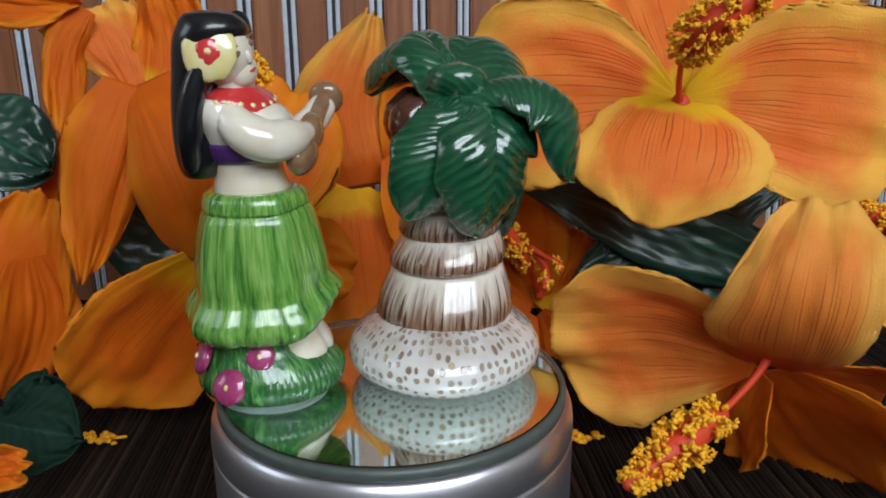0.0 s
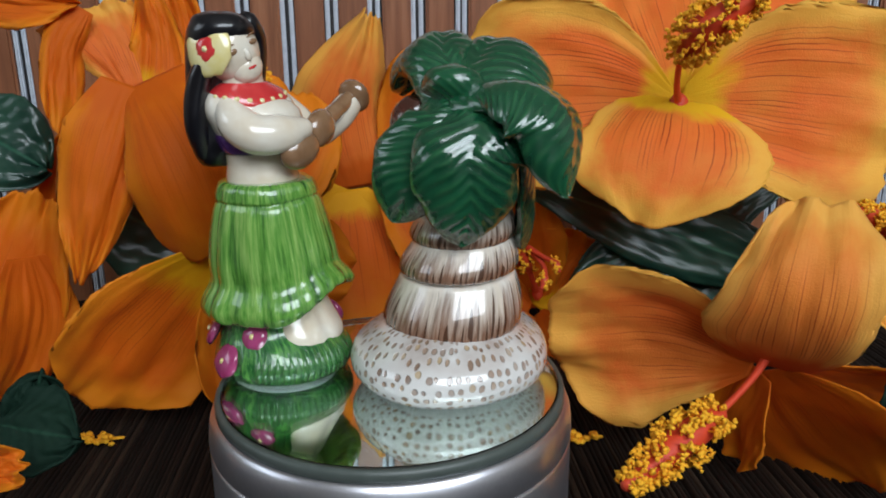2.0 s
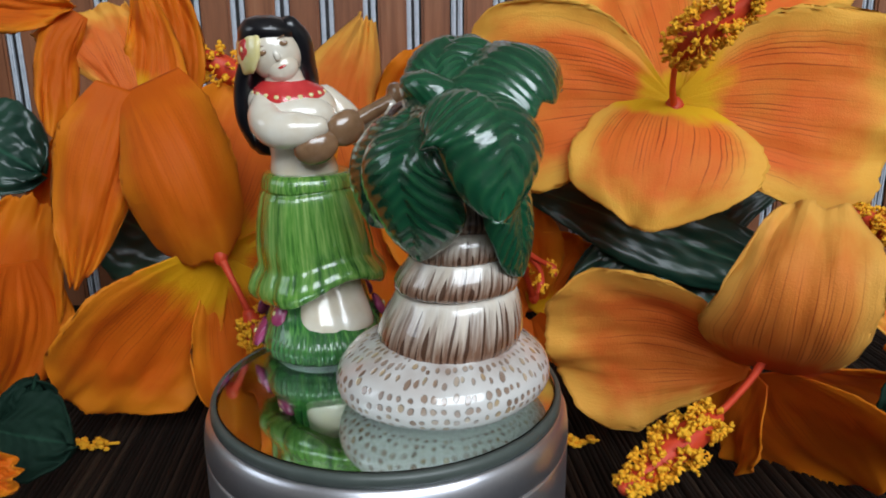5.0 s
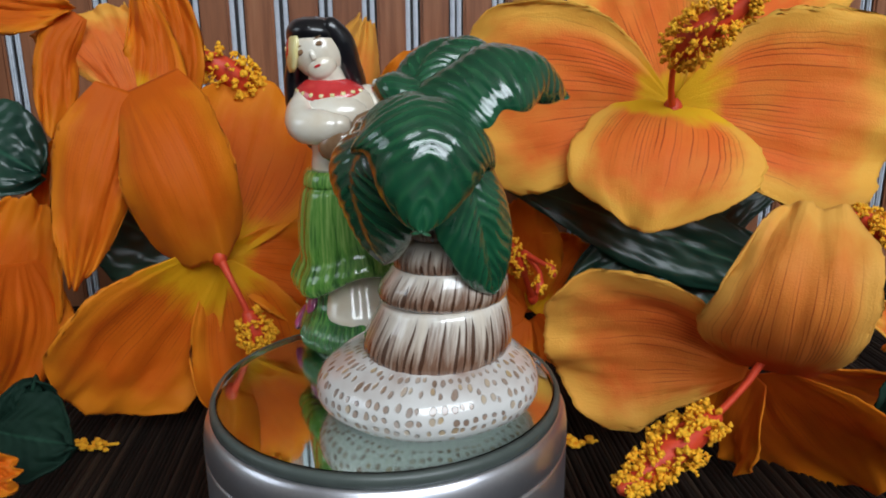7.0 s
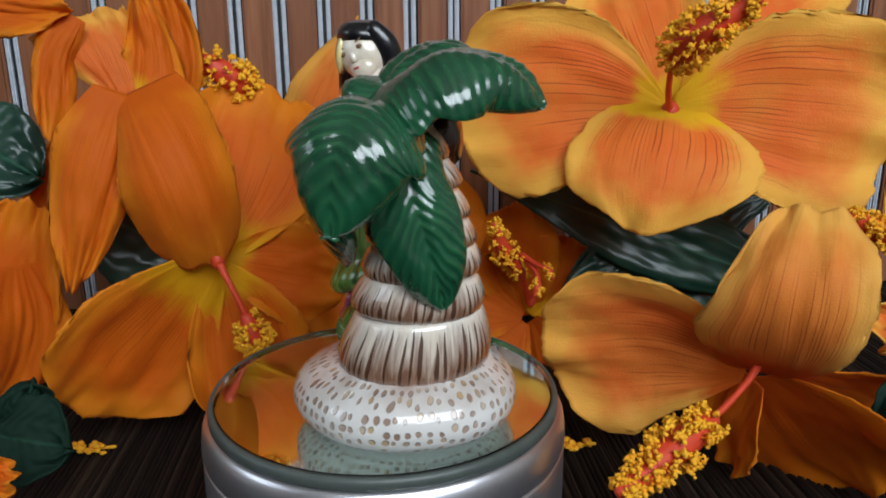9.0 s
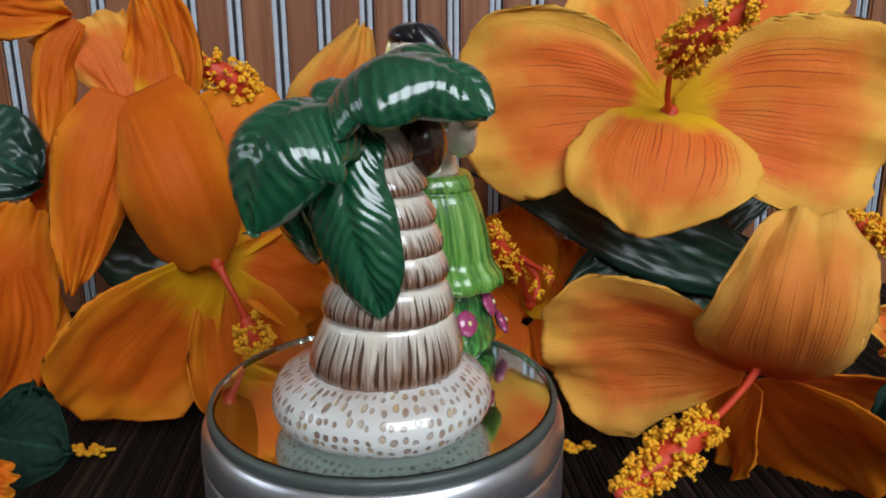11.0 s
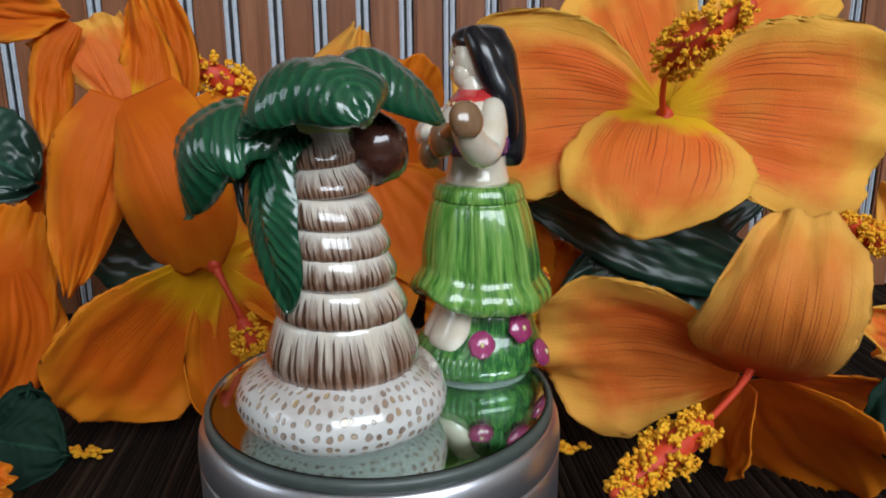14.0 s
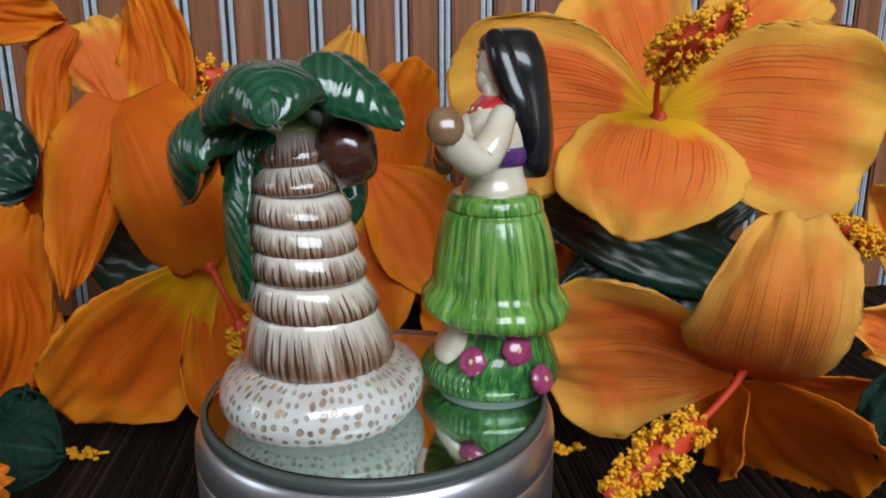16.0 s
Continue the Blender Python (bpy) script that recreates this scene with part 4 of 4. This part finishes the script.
    for i in (0, nu):
        for j in range(nv):
            quad((front[i][j], front[i][j + 1], back[i][j + 1], back[i][j]), [(i / nu, (j + s) / nv) for s in (0, 1, 1, 0)])
    return part(name, bm, material, parent)


def stamen(parent, path, head_from, head_radius, seed=0, count=150, bulb=True, grain=1.0):
    """A red stalk that ends in a crowded head of yellow pollen grains."""
    origin = parent.location
    rel = [tuple((Vector(p) - origin) * 1000) for p in path]
    bm = bmesh.new()
    spine = [np.array(p) for p in smooth_rows(rel, 10)]
    start = int(head_from * (len(spine) - 1))
    last = len(spine) - 1
    tube(bm, [(*p, r) for p, r in zip(rel, [1.5] + [1.05] * (len(rel) - 2) + [0.9])], 0, 12, 6)
    core = []
    for i in range(start, last + 1, 2):
        s = (i - start) / max(last - start, 1)
        core.append((*spine[i], head_radius * 0.56 * (0.3 + 0.7 * math.sin(math.pi * min(0.12 + s * 0.9, 0.95))) + 0.4))
    tube(bm, core, 0, 14, 2)
    if bulb:
        blob(bm, rel[0], (head_radius * 0.42, head_radius * 0.42, head_radius * 0.55), 0, (0, 0, 0), 0.15, 16)
    part("style", bm, M["red_style"], parent, "red stalk")
    rng = random.Random(seed)
    bm = bmesh.new()
    for k in range(int(count * 1.1)):
        i = rng.randint(start, last)
        p = Vector(spine[i])
        way = Vector(spine[min(i + 1, last)] - spine[max(i - 1, 0)]).normalized()
        o = way.orthogonal().normalized()
        o = Matrix.Rotation((rng.randint(0, 10) + rng.uniform(-0.22, 0.22)) * 6.283 / 11, 3, way) @ o
        s = (i - start) / max(last - start, 1)
        r = head_radius * (0.35 + 0.65 * math.sin(math.pi * min(0.12 + s * 0.9, 0.95))) * rng.uniform(0.82, 1.05)
        c = p + o * r + way * rng.uniform(-1, 1)
        tube(bm, [(*(p + o * r * 0.4), 0.3), (*c, 0.28)], 0, 5, 1)
        for n in range(4):
            q = rng.uniform(0.45, 0.85) * grain
            e = c + Vector((rng.uniform(-0.9, 0.9), rng.uniform(-0.9, 0.9), rng.uniform(-0.9, 0.9))) * grain
            blob(bm, e, (q, q * rng.uniform(0.7, 1.2), q * rng.uniform(0.6, 1.0)), 0, (rng.uniform(0, 180), rng.uniform(0, 180), 0), 0.9, 7)
    tagged(part("pollen", bm, M["anther"], parent, "yellow pollen grains"), kind="stuff")


def flower(at, label, group="silk flowers round the turntable"):
    return empty("silk_flower", at, label, "flower", group)


# large flower facing the room
f = flower((0.1062, 0.0800, 0.1137), "open orange hibiscus of silk with yellow throat")
petal(f, [(0.1084, 0.0860, 0.1141), (0.1068, 0.1050, 0.1395), (0.1012, 0.1250, 0.1690)], (3.1, 16.5, 26.4, 30.8, 28.6), (3.1, 13.2, 20.9, 25.3, 24.2), M["petal"], cup=4, seed=1)
petal(f, [(0.1113, 0.0880, 0.1139), (0.1471, 0.1080, 0.1370), (0.1932, 0.1280, 0.1626)], (3.1, 15.7, 21.3, 23.6, 20.2), (3.1, 15.7, 20.2, 21.3, 20.2), M["petal"], cup=4, seed=2)
petal(f, [(0.1072, 0.0840, 0.1133), (0.0722, 0.0880, 0.1155), (0.0315, 0.1000, 0.1107)], (3.4, 16.9, 29.5, 34.8, 31.6), (3.4, 21.1, 33.3, 37.5, 33.7), M["petal"], cup=5, bend=4, seed=3, blunt=3.2)
petal(f, [(0.1098, 0.0840, 0.1132), (0.1486, 0.0740, 0.1116), (0.1859, 0.0640, 0.1070)], (4.1, 27.8, 35.4, 36.7, 33.0), (4.1, 22.7, 33.4, 37.5, 33.0), M["petal"], cup=6, bend=5, seed=4, blunt=3.0)
petal(f, [(0.1044, 0.0800, 0.1141), (0.0961, 0.0660, 0.0953), (0.0902, 0.0560, 0.0720)], (15.7, 33.1, 37.3, 33.1, 20.1), (13.6, 23.3, 29.3, 28.1, 15.3), M["petal"], cup=-5, bend=7, seed=5, blunt=1.5, wave=0.7)
stamen(f, [(0.1067, 0.0780, 0.1117), (0.1018, 0.0680, 0.1215), (0.0984, 0.0550, 0.1316), (0.1009, 0.0420, 0.1397), (0.1130, 0.0320, 0.1500)], 0.5, 8.4, 1, 165, True, 1.2)
# flower low on the mat
f = flower((0.1148, 0.0120, 0.0403), "orange silk hibiscus lying low with a curled petal")
petal(f, [(0.1113, 0.0120, 0.0389), (0.0849, 0.0220, 0.0447), (0.0525, 0.0340, 0.0399)], (3.8, 20.2, 28.0, 29.7, 26.5), (3.8, 17.0, 26.5, 29.7, 26.5), M["petal_plain"], cup=5, seed=11, blunt=2.6, roll=-34)
# lower petals take the darker orange silk, their shade put into the colour
petal(f, [(0.1143, 0.0120, 0.0365), (0.1115, 0.0140, 0.0199), (0.1114, 0.0160, 0.0034)], (5.4, 12.1, 13.9, 13.4, 10.7), (5.4, 13.4, 15.5, 16.1, 13.4), M["petal_dusk"], cup=4, seed=13, roll=50)
petal(f, [(0.1158, 0.0100, 0.0383), (0.1293, 0.0060, 0.0215), (0.1477, 0.0000, 0.0020)], (8.1, 29.8, 35.2, 32.5, 24.3), (8.1, 27.0, 37.9, 37.9, 27.0), M["petal_dusk"], cup=4, seed=12, blunt=1.6, roll=52)
petal(f, [(0.1237, 0.0160, 0.0352), (0.1497, 0.0220, 0.0221), (0.1836, 0.0280, 0.0089)], (8.4, 16.7, 25.1, 27.8, 25.1), (8.4, 25.1, 36.2, 39.0, 30.6), M["petal_dusk"], cup=3, seed=14, roll=50)
petal(f, [(0.1177, 0.0040, 0.0411), (0.1105, -0.0120, 0.0712), (0.1164, -0.0040, 0.0952)], (13.6, 24.9, 19.3, 13.9, 8.5), (6.0, 15.9, 19.6, 18.4, 14.8), M["petal_pale"], cup=-5, bend=8, seed=15, blunt=4.5, wave=0.9)
stamen(f, [(0.1117, 0.0040, 0.0463), (0.1039, -0.0020, 0.0411), (0.0912, -0.0100, 0.0352), (0.0768, -0.0180, 0.0308), (0.0606, -0.0280, 0.0261)], 0.5, 7.4, 2, 165, False, 1.2)
# flower at the edge
f = flower((0.1785, 0.0300, 0.0459), "orange silk hibiscus with a yellow pollen head")
petal(f, [(0.1843, 0.0260, 0.0412), (0.1627, 0.0140, 0.0508), (0.1412, 0.0040, 0.0609)], (3.5, 8.8, 10.2, 8.8, 5.3), (3.5, 9.7, 10.6, 9.2, 5.3), M["petal"], cup=3, seed=21, blunt=2.0)
petal(f, [(0.1971, 0.0400, 0.0497), (0.1853, 0.0360, 0.0754), (0.1690, 0.0300, 0.0994)], (3.7, 11.2, 13.1, 13.1, 11.2), (3.7, 11.2, 13.1, 13.1, 11.2), M["petal"], cup=3, seed=22)
stamen(f, [(0.1800, 0.0300, 0.0648), (0.1631, 0.0220, 0.0752), (0.1507, 0.0160, 0.0817), (0.1362, 0.0100, 0.0888)], 0.4, 5.0, 3, 120, False)
# flower behind the palm
f = flower((0.0655, 0.1250, 0.0184), "deep orange silk hibiscus in the shade")
petal(f, [(0.0671, 0.1260, 0.0166), (0.0796, 0.1220, 0.0377), (0.0880, 0.1180, 0.0515)], (3.5, 13.7, 18.7, 18.7, 15.0), (3.5, 15.0, 20.0, 20.0, 15.0), M["petal_deep"], cup=5, seed=31)
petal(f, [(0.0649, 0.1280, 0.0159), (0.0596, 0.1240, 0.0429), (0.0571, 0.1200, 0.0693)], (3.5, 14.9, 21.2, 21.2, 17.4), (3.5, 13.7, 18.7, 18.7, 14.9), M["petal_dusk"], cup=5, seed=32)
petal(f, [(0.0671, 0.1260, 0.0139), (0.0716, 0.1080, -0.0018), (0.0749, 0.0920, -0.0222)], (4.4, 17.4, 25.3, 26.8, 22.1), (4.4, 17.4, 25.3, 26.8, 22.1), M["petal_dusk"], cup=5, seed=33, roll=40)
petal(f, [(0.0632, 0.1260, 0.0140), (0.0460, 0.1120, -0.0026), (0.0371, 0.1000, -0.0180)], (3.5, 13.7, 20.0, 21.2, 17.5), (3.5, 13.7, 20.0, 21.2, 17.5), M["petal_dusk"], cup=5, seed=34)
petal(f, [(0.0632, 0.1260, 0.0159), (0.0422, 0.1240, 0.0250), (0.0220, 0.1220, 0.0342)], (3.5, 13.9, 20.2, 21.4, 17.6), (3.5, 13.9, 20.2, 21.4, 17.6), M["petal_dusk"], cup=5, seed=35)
stamen(f, [(0.0660, 0.1220, 0.0249), (0.0588, 0.1120, 0.0415), (0.0496, 0.1020, 0.0558), (0.0451, 0.0960, 0.0669)], 0.3, 5.6, 4, 70, True, 1.1)
stamen(f, [(0.0586, 0.1060, 0.0508), (0.0634, 0.1000, 0.0488), (0.0673, 0.0960, 0.0475), (0.0686, 0.0940, 0.0445)], 0.6, 2.2, 14, 9, False, 1.2)
stamen(f, [(0.0599, 0.1060, 0.0495), (0.0635, 0.1000, 0.0451), (0.0635, 0.0960, 0.0416), (0.0619, 0.0940, 0.0374)], 0.6, 2.2, 15, 9, False, 1.2)
# flower behind the dancer
f = flower((-0.0163, 0.1320, 0.0734), "deep orange silk hibiscus with folded petals")
petal(f, [(-0.0115, 0.1340, 0.0728), (-0.0160, 0.1300, 0.1075), (-0.0052, 0.1240, 0.1440)], (14.2, 22.4, 23.6, 14.2, 1.9), (14.2, 18.9, 16.5, 13.0, 4.7), M["petal_plain"], cup=-10, bend=4, seed=41, blunt=8)
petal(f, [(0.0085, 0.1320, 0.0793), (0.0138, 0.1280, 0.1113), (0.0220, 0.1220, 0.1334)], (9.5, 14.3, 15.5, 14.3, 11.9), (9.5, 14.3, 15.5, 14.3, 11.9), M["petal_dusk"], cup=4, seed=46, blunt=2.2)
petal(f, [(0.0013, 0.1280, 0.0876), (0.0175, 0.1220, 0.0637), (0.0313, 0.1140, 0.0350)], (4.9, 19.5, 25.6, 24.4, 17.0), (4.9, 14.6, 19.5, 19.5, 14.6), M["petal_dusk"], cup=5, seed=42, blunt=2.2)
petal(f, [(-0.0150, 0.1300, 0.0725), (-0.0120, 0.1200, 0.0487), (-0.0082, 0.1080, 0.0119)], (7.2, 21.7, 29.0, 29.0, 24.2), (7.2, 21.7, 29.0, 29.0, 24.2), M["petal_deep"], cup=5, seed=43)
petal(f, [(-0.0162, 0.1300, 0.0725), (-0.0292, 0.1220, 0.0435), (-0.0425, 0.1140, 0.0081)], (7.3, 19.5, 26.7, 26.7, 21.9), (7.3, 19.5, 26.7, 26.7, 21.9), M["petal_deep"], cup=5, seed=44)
stamen(f, [(-0.0419, 0.1040, 0.1179), (-0.0471, 0.0980, 0.1205), (-0.0520, 0.0930, 0.1249), (-0.0590, 0.0900, 0.1301), (-0.0677, 0.0900, 0.1320)], 0.12, 8.0, 5, 120, False, 1.3)
stamen(f, [(-0.0444, 0.1000, 0.1182), (-0.0428, 0.0970, 0.1153), (-0.0432, 0.0950, 0.1103), (-0.0438, 0.0940, 0.1067)], 0.5, 2.0, 16, 10, False, 1.2)
# flower beside the dancer
f = flower((-0.0558, 0.0600, 0.0660), "orange silk hibiscus with a long red stamen")
petal(f, [(-0.0560, 0.0680, 0.0651), (-0.0445, 0.0800, 0.0919), (-0.0365, 0.0960, 0.1201)], (4.5, 17.3, 25.4, 28.4, 24.4), (4.5, 16.2, 25.4, 26.4, 22.3), M["petal_deep"], cup=5, seed=51, blunt=2.8)
petal(f, [(-0.0557, 0.0660, 0.0646), (-0.0377, 0.0720, 0.0580), (-0.0139, 0.0800, 0.0502)], (4.1, 12.3, 17.4, 19.4, 16.4), (4.1, 11.2, 16.4, 18.4, 14.3), M["petal_deep"], cup=5, seed=52)
petal(f, [(-0.0558, 0.0620, 0.0638), (-0.0516, 0.0620, 0.0385), (-0.0487, 0.0580, 0.0025)], (4.0, 16.0, 24.1, 25.1, 18.1), (4.0, 12.0, 17.1, 18.1, 14.0), M["petal_deep"], cup=5, seed=53)
petal(f, [(-0.0567, 0.0580, 0.0666), (-0.0832, 0.0540, 0.0409), (-0.1012, 0.0460, 0.0173)], (6.9, 17.8, 25.6, 26.5, 21.0), (8.2, 24.0, 31.1, 29.7, 22.9), M["petal_deep"], cup=6, bend=4, seed=54, blunt=2.6, roll=-34)
stamen(f, [(-0.0536, 0.0500, 0.0693), (-0.0498, 0.0460, 0.0627), (-0.0461, 0.0450, 0.0541), (-0.0435, 0.0460, 0.0446), (-0.0427, 0.0470, 0.0370)], 0.62, 6.0, 6, 90, True, 1.1)
# flower high on its stem
f = flower((-0.0795, 0.0600, 0.1205), "orange silk hibiscus with drooping curled petals")
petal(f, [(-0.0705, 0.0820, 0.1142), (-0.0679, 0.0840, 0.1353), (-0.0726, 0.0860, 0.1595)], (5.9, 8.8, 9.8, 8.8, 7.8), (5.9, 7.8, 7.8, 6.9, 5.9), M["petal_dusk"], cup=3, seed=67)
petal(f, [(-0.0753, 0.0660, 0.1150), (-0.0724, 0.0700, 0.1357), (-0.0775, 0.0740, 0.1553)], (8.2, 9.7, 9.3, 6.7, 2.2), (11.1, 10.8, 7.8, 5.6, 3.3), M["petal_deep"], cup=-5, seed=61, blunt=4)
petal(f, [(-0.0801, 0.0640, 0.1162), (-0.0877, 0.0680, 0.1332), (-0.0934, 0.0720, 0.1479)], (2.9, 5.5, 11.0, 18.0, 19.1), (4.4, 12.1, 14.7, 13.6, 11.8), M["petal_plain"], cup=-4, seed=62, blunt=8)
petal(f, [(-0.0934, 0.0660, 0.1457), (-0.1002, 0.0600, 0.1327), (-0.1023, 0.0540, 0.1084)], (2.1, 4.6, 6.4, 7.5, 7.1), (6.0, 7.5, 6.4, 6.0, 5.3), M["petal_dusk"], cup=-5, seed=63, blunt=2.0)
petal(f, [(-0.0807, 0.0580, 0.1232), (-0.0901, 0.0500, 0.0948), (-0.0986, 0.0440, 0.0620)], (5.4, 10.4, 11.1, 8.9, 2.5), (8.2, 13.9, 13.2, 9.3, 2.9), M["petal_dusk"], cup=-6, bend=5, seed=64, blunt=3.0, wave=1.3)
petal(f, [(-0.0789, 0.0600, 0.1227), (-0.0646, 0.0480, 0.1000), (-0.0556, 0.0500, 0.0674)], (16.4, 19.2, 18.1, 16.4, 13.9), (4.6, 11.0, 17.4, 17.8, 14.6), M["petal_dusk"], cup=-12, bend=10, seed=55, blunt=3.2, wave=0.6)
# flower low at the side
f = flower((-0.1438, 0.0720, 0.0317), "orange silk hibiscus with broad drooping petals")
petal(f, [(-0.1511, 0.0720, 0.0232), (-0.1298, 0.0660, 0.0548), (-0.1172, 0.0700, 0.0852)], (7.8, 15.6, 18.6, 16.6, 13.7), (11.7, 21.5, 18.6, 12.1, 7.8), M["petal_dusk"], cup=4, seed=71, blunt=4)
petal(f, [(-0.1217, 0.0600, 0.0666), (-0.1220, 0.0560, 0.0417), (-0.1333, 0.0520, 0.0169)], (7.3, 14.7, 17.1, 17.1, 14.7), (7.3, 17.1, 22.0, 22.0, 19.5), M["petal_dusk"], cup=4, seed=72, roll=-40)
petal(f, [(-0.1270, 0.0920, 0.0680), (-0.1203, 0.0940, 0.0847), (-0.1155, 0.0960, 0.1032)], (6.3, 8.4, 9.4, 8.4, 6.3), (6.3, 8.4, 9.4, 8.4, 6.3), M["petal_dusk"], cup=3, seed=73)
# petals of flowers that reach in from outside
f = flower((-0.1318, 0.0700, 0.1528), "orange silk hibiscus petal high above")
petal(f, [(-0.1321, 0.0700, 0.1511), (-0.1133, 0.0660, 0.1495), (-0.0946, 0.0620, 0.1486)], (5.3, 8.9, 9.8, 9.8, 7.1), (5.3, 8.9, 9.3, 7.8, 3.6), M["petal_deep"], cup=3, seed=81, blunt=1.8)
f = flower((-0.1037, -0.0150, 0.0311), "small orange silk petal near the mat")
petal(f, [(-0.1064, -0.0150, 0.0313), (-0.0997, -0.0170, 0.0328), (-0.0942, -0.0180, 0.0336)], (2.9, 5.2, 5.8, 5.5, 4.0), (2.9, 5.2, 5.8, 5.5, 4.0), M["petal_deep"], cup=2, seed=82)


def leaf(root, tip, width, material, label, **more):
    f = empty("silk_leaf", root, label, "leaf", "silk leaves among the flowers")
    blade("leaf_blade", f, root, tip, width, material, tiptaper=1.5, thick=0.0006, **more)
    bm = bmesh.new()
    a, b = Vector((0, 0, 0)), (Vector(tip) - Vector(root)) * 1000
    back = (Vector(root) - EYE).normalized() * 2
    tube(bm, [(*(a - b * 0.12 + back), 0.9), (*(a + back * 0.2), 0.9), (*(a + b * 0.05), 0.6)], 0, 8, 3)
    part("stem", bm, material, f)
    return f


leaf((-0.1560, 0.0900, 0.1130), (-0.1190, 0.0800, 0.0930), 36, M["leaf"], "dark green glossy silk leaf", bend=6, seed=91)
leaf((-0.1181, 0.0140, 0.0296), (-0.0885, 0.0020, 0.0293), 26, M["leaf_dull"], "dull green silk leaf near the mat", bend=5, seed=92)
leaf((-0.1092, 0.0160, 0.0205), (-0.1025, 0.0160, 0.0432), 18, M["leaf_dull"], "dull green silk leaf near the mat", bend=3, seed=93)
leaf((0.0525, 0.1120, 0.0803), (0.1702, 0.0960, 0.0372), 34, M["leaf"], "dark green glossy silk leaf", bend=8, seed=94)
leaf((0.1691, 0.1120, 0.0750), (0.0782, 0.1040, 0.0378), 30, M["leaf"], "dark green glossy silk leaf", bend=8, seed=95)
leaf((0.1154, 0.1180, 0.0627), (0.1566, 0.1000, 0.0211), 36, M["leaf"], "dark green glossy silk leaf", bend=6, seed=96)
leaf((-0.0560, 0.0900, 0.0500), (-0.1120, 0.0860, 0.0830), 40, M["leaf"], "dark green glossy silk leaf", bend=5, seed=97)
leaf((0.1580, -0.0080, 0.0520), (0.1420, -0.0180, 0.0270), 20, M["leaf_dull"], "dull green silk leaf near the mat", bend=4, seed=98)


def fallen(at_, label, seed):
    rng = random.Random(seed)
    f = empty("fallen_stamen", at_, label, "stamen")
    bm = bmesh.new()
    for k in range(26):
        x = rng.uniform(-6, 6)
        blob(bm, (x, rng.uniform(-2.2, 2.2), 2.2 + rng.uniform(-0.8, 1.6)), (1.2, 1.0, 0.9), 0, (0, 0, 0), 0.4, 8)
    tube(bm, [(-8, 0, 1.5, 0.6), (8, 1, 2.0, 0.6)], 0, 6, 2)
    tagged(part("pollen", bm, M["anther"], f), kind="stuff")


fallen((-0.1027, 0.0503, 0.0), "loose orange stamen on the mat", 1)
fallen((0.0646, 0.0361, 0.0), "loose orange stamen on the mat", 2)



# ---- movement ----
def spin_rows(place):
    return [(0.5 * k, pose(0, 0, 0, 0, 0, SPIN * (0.5 * k - 7.0)) @ pose(place.x * 0.001, place.y * 0.001, MIRROR + 0.0001)) for k in range(33)]


def motions():
    walk(palm, spin_rows(PALM))
    walk(dancer, spin_rows(GIRL))
    walk(platter, [(0.5 * k, pose(0, 0, 0, 0, 0, SPIN * (0.5 * k - 7.0))) for k in range(33)])


motions()
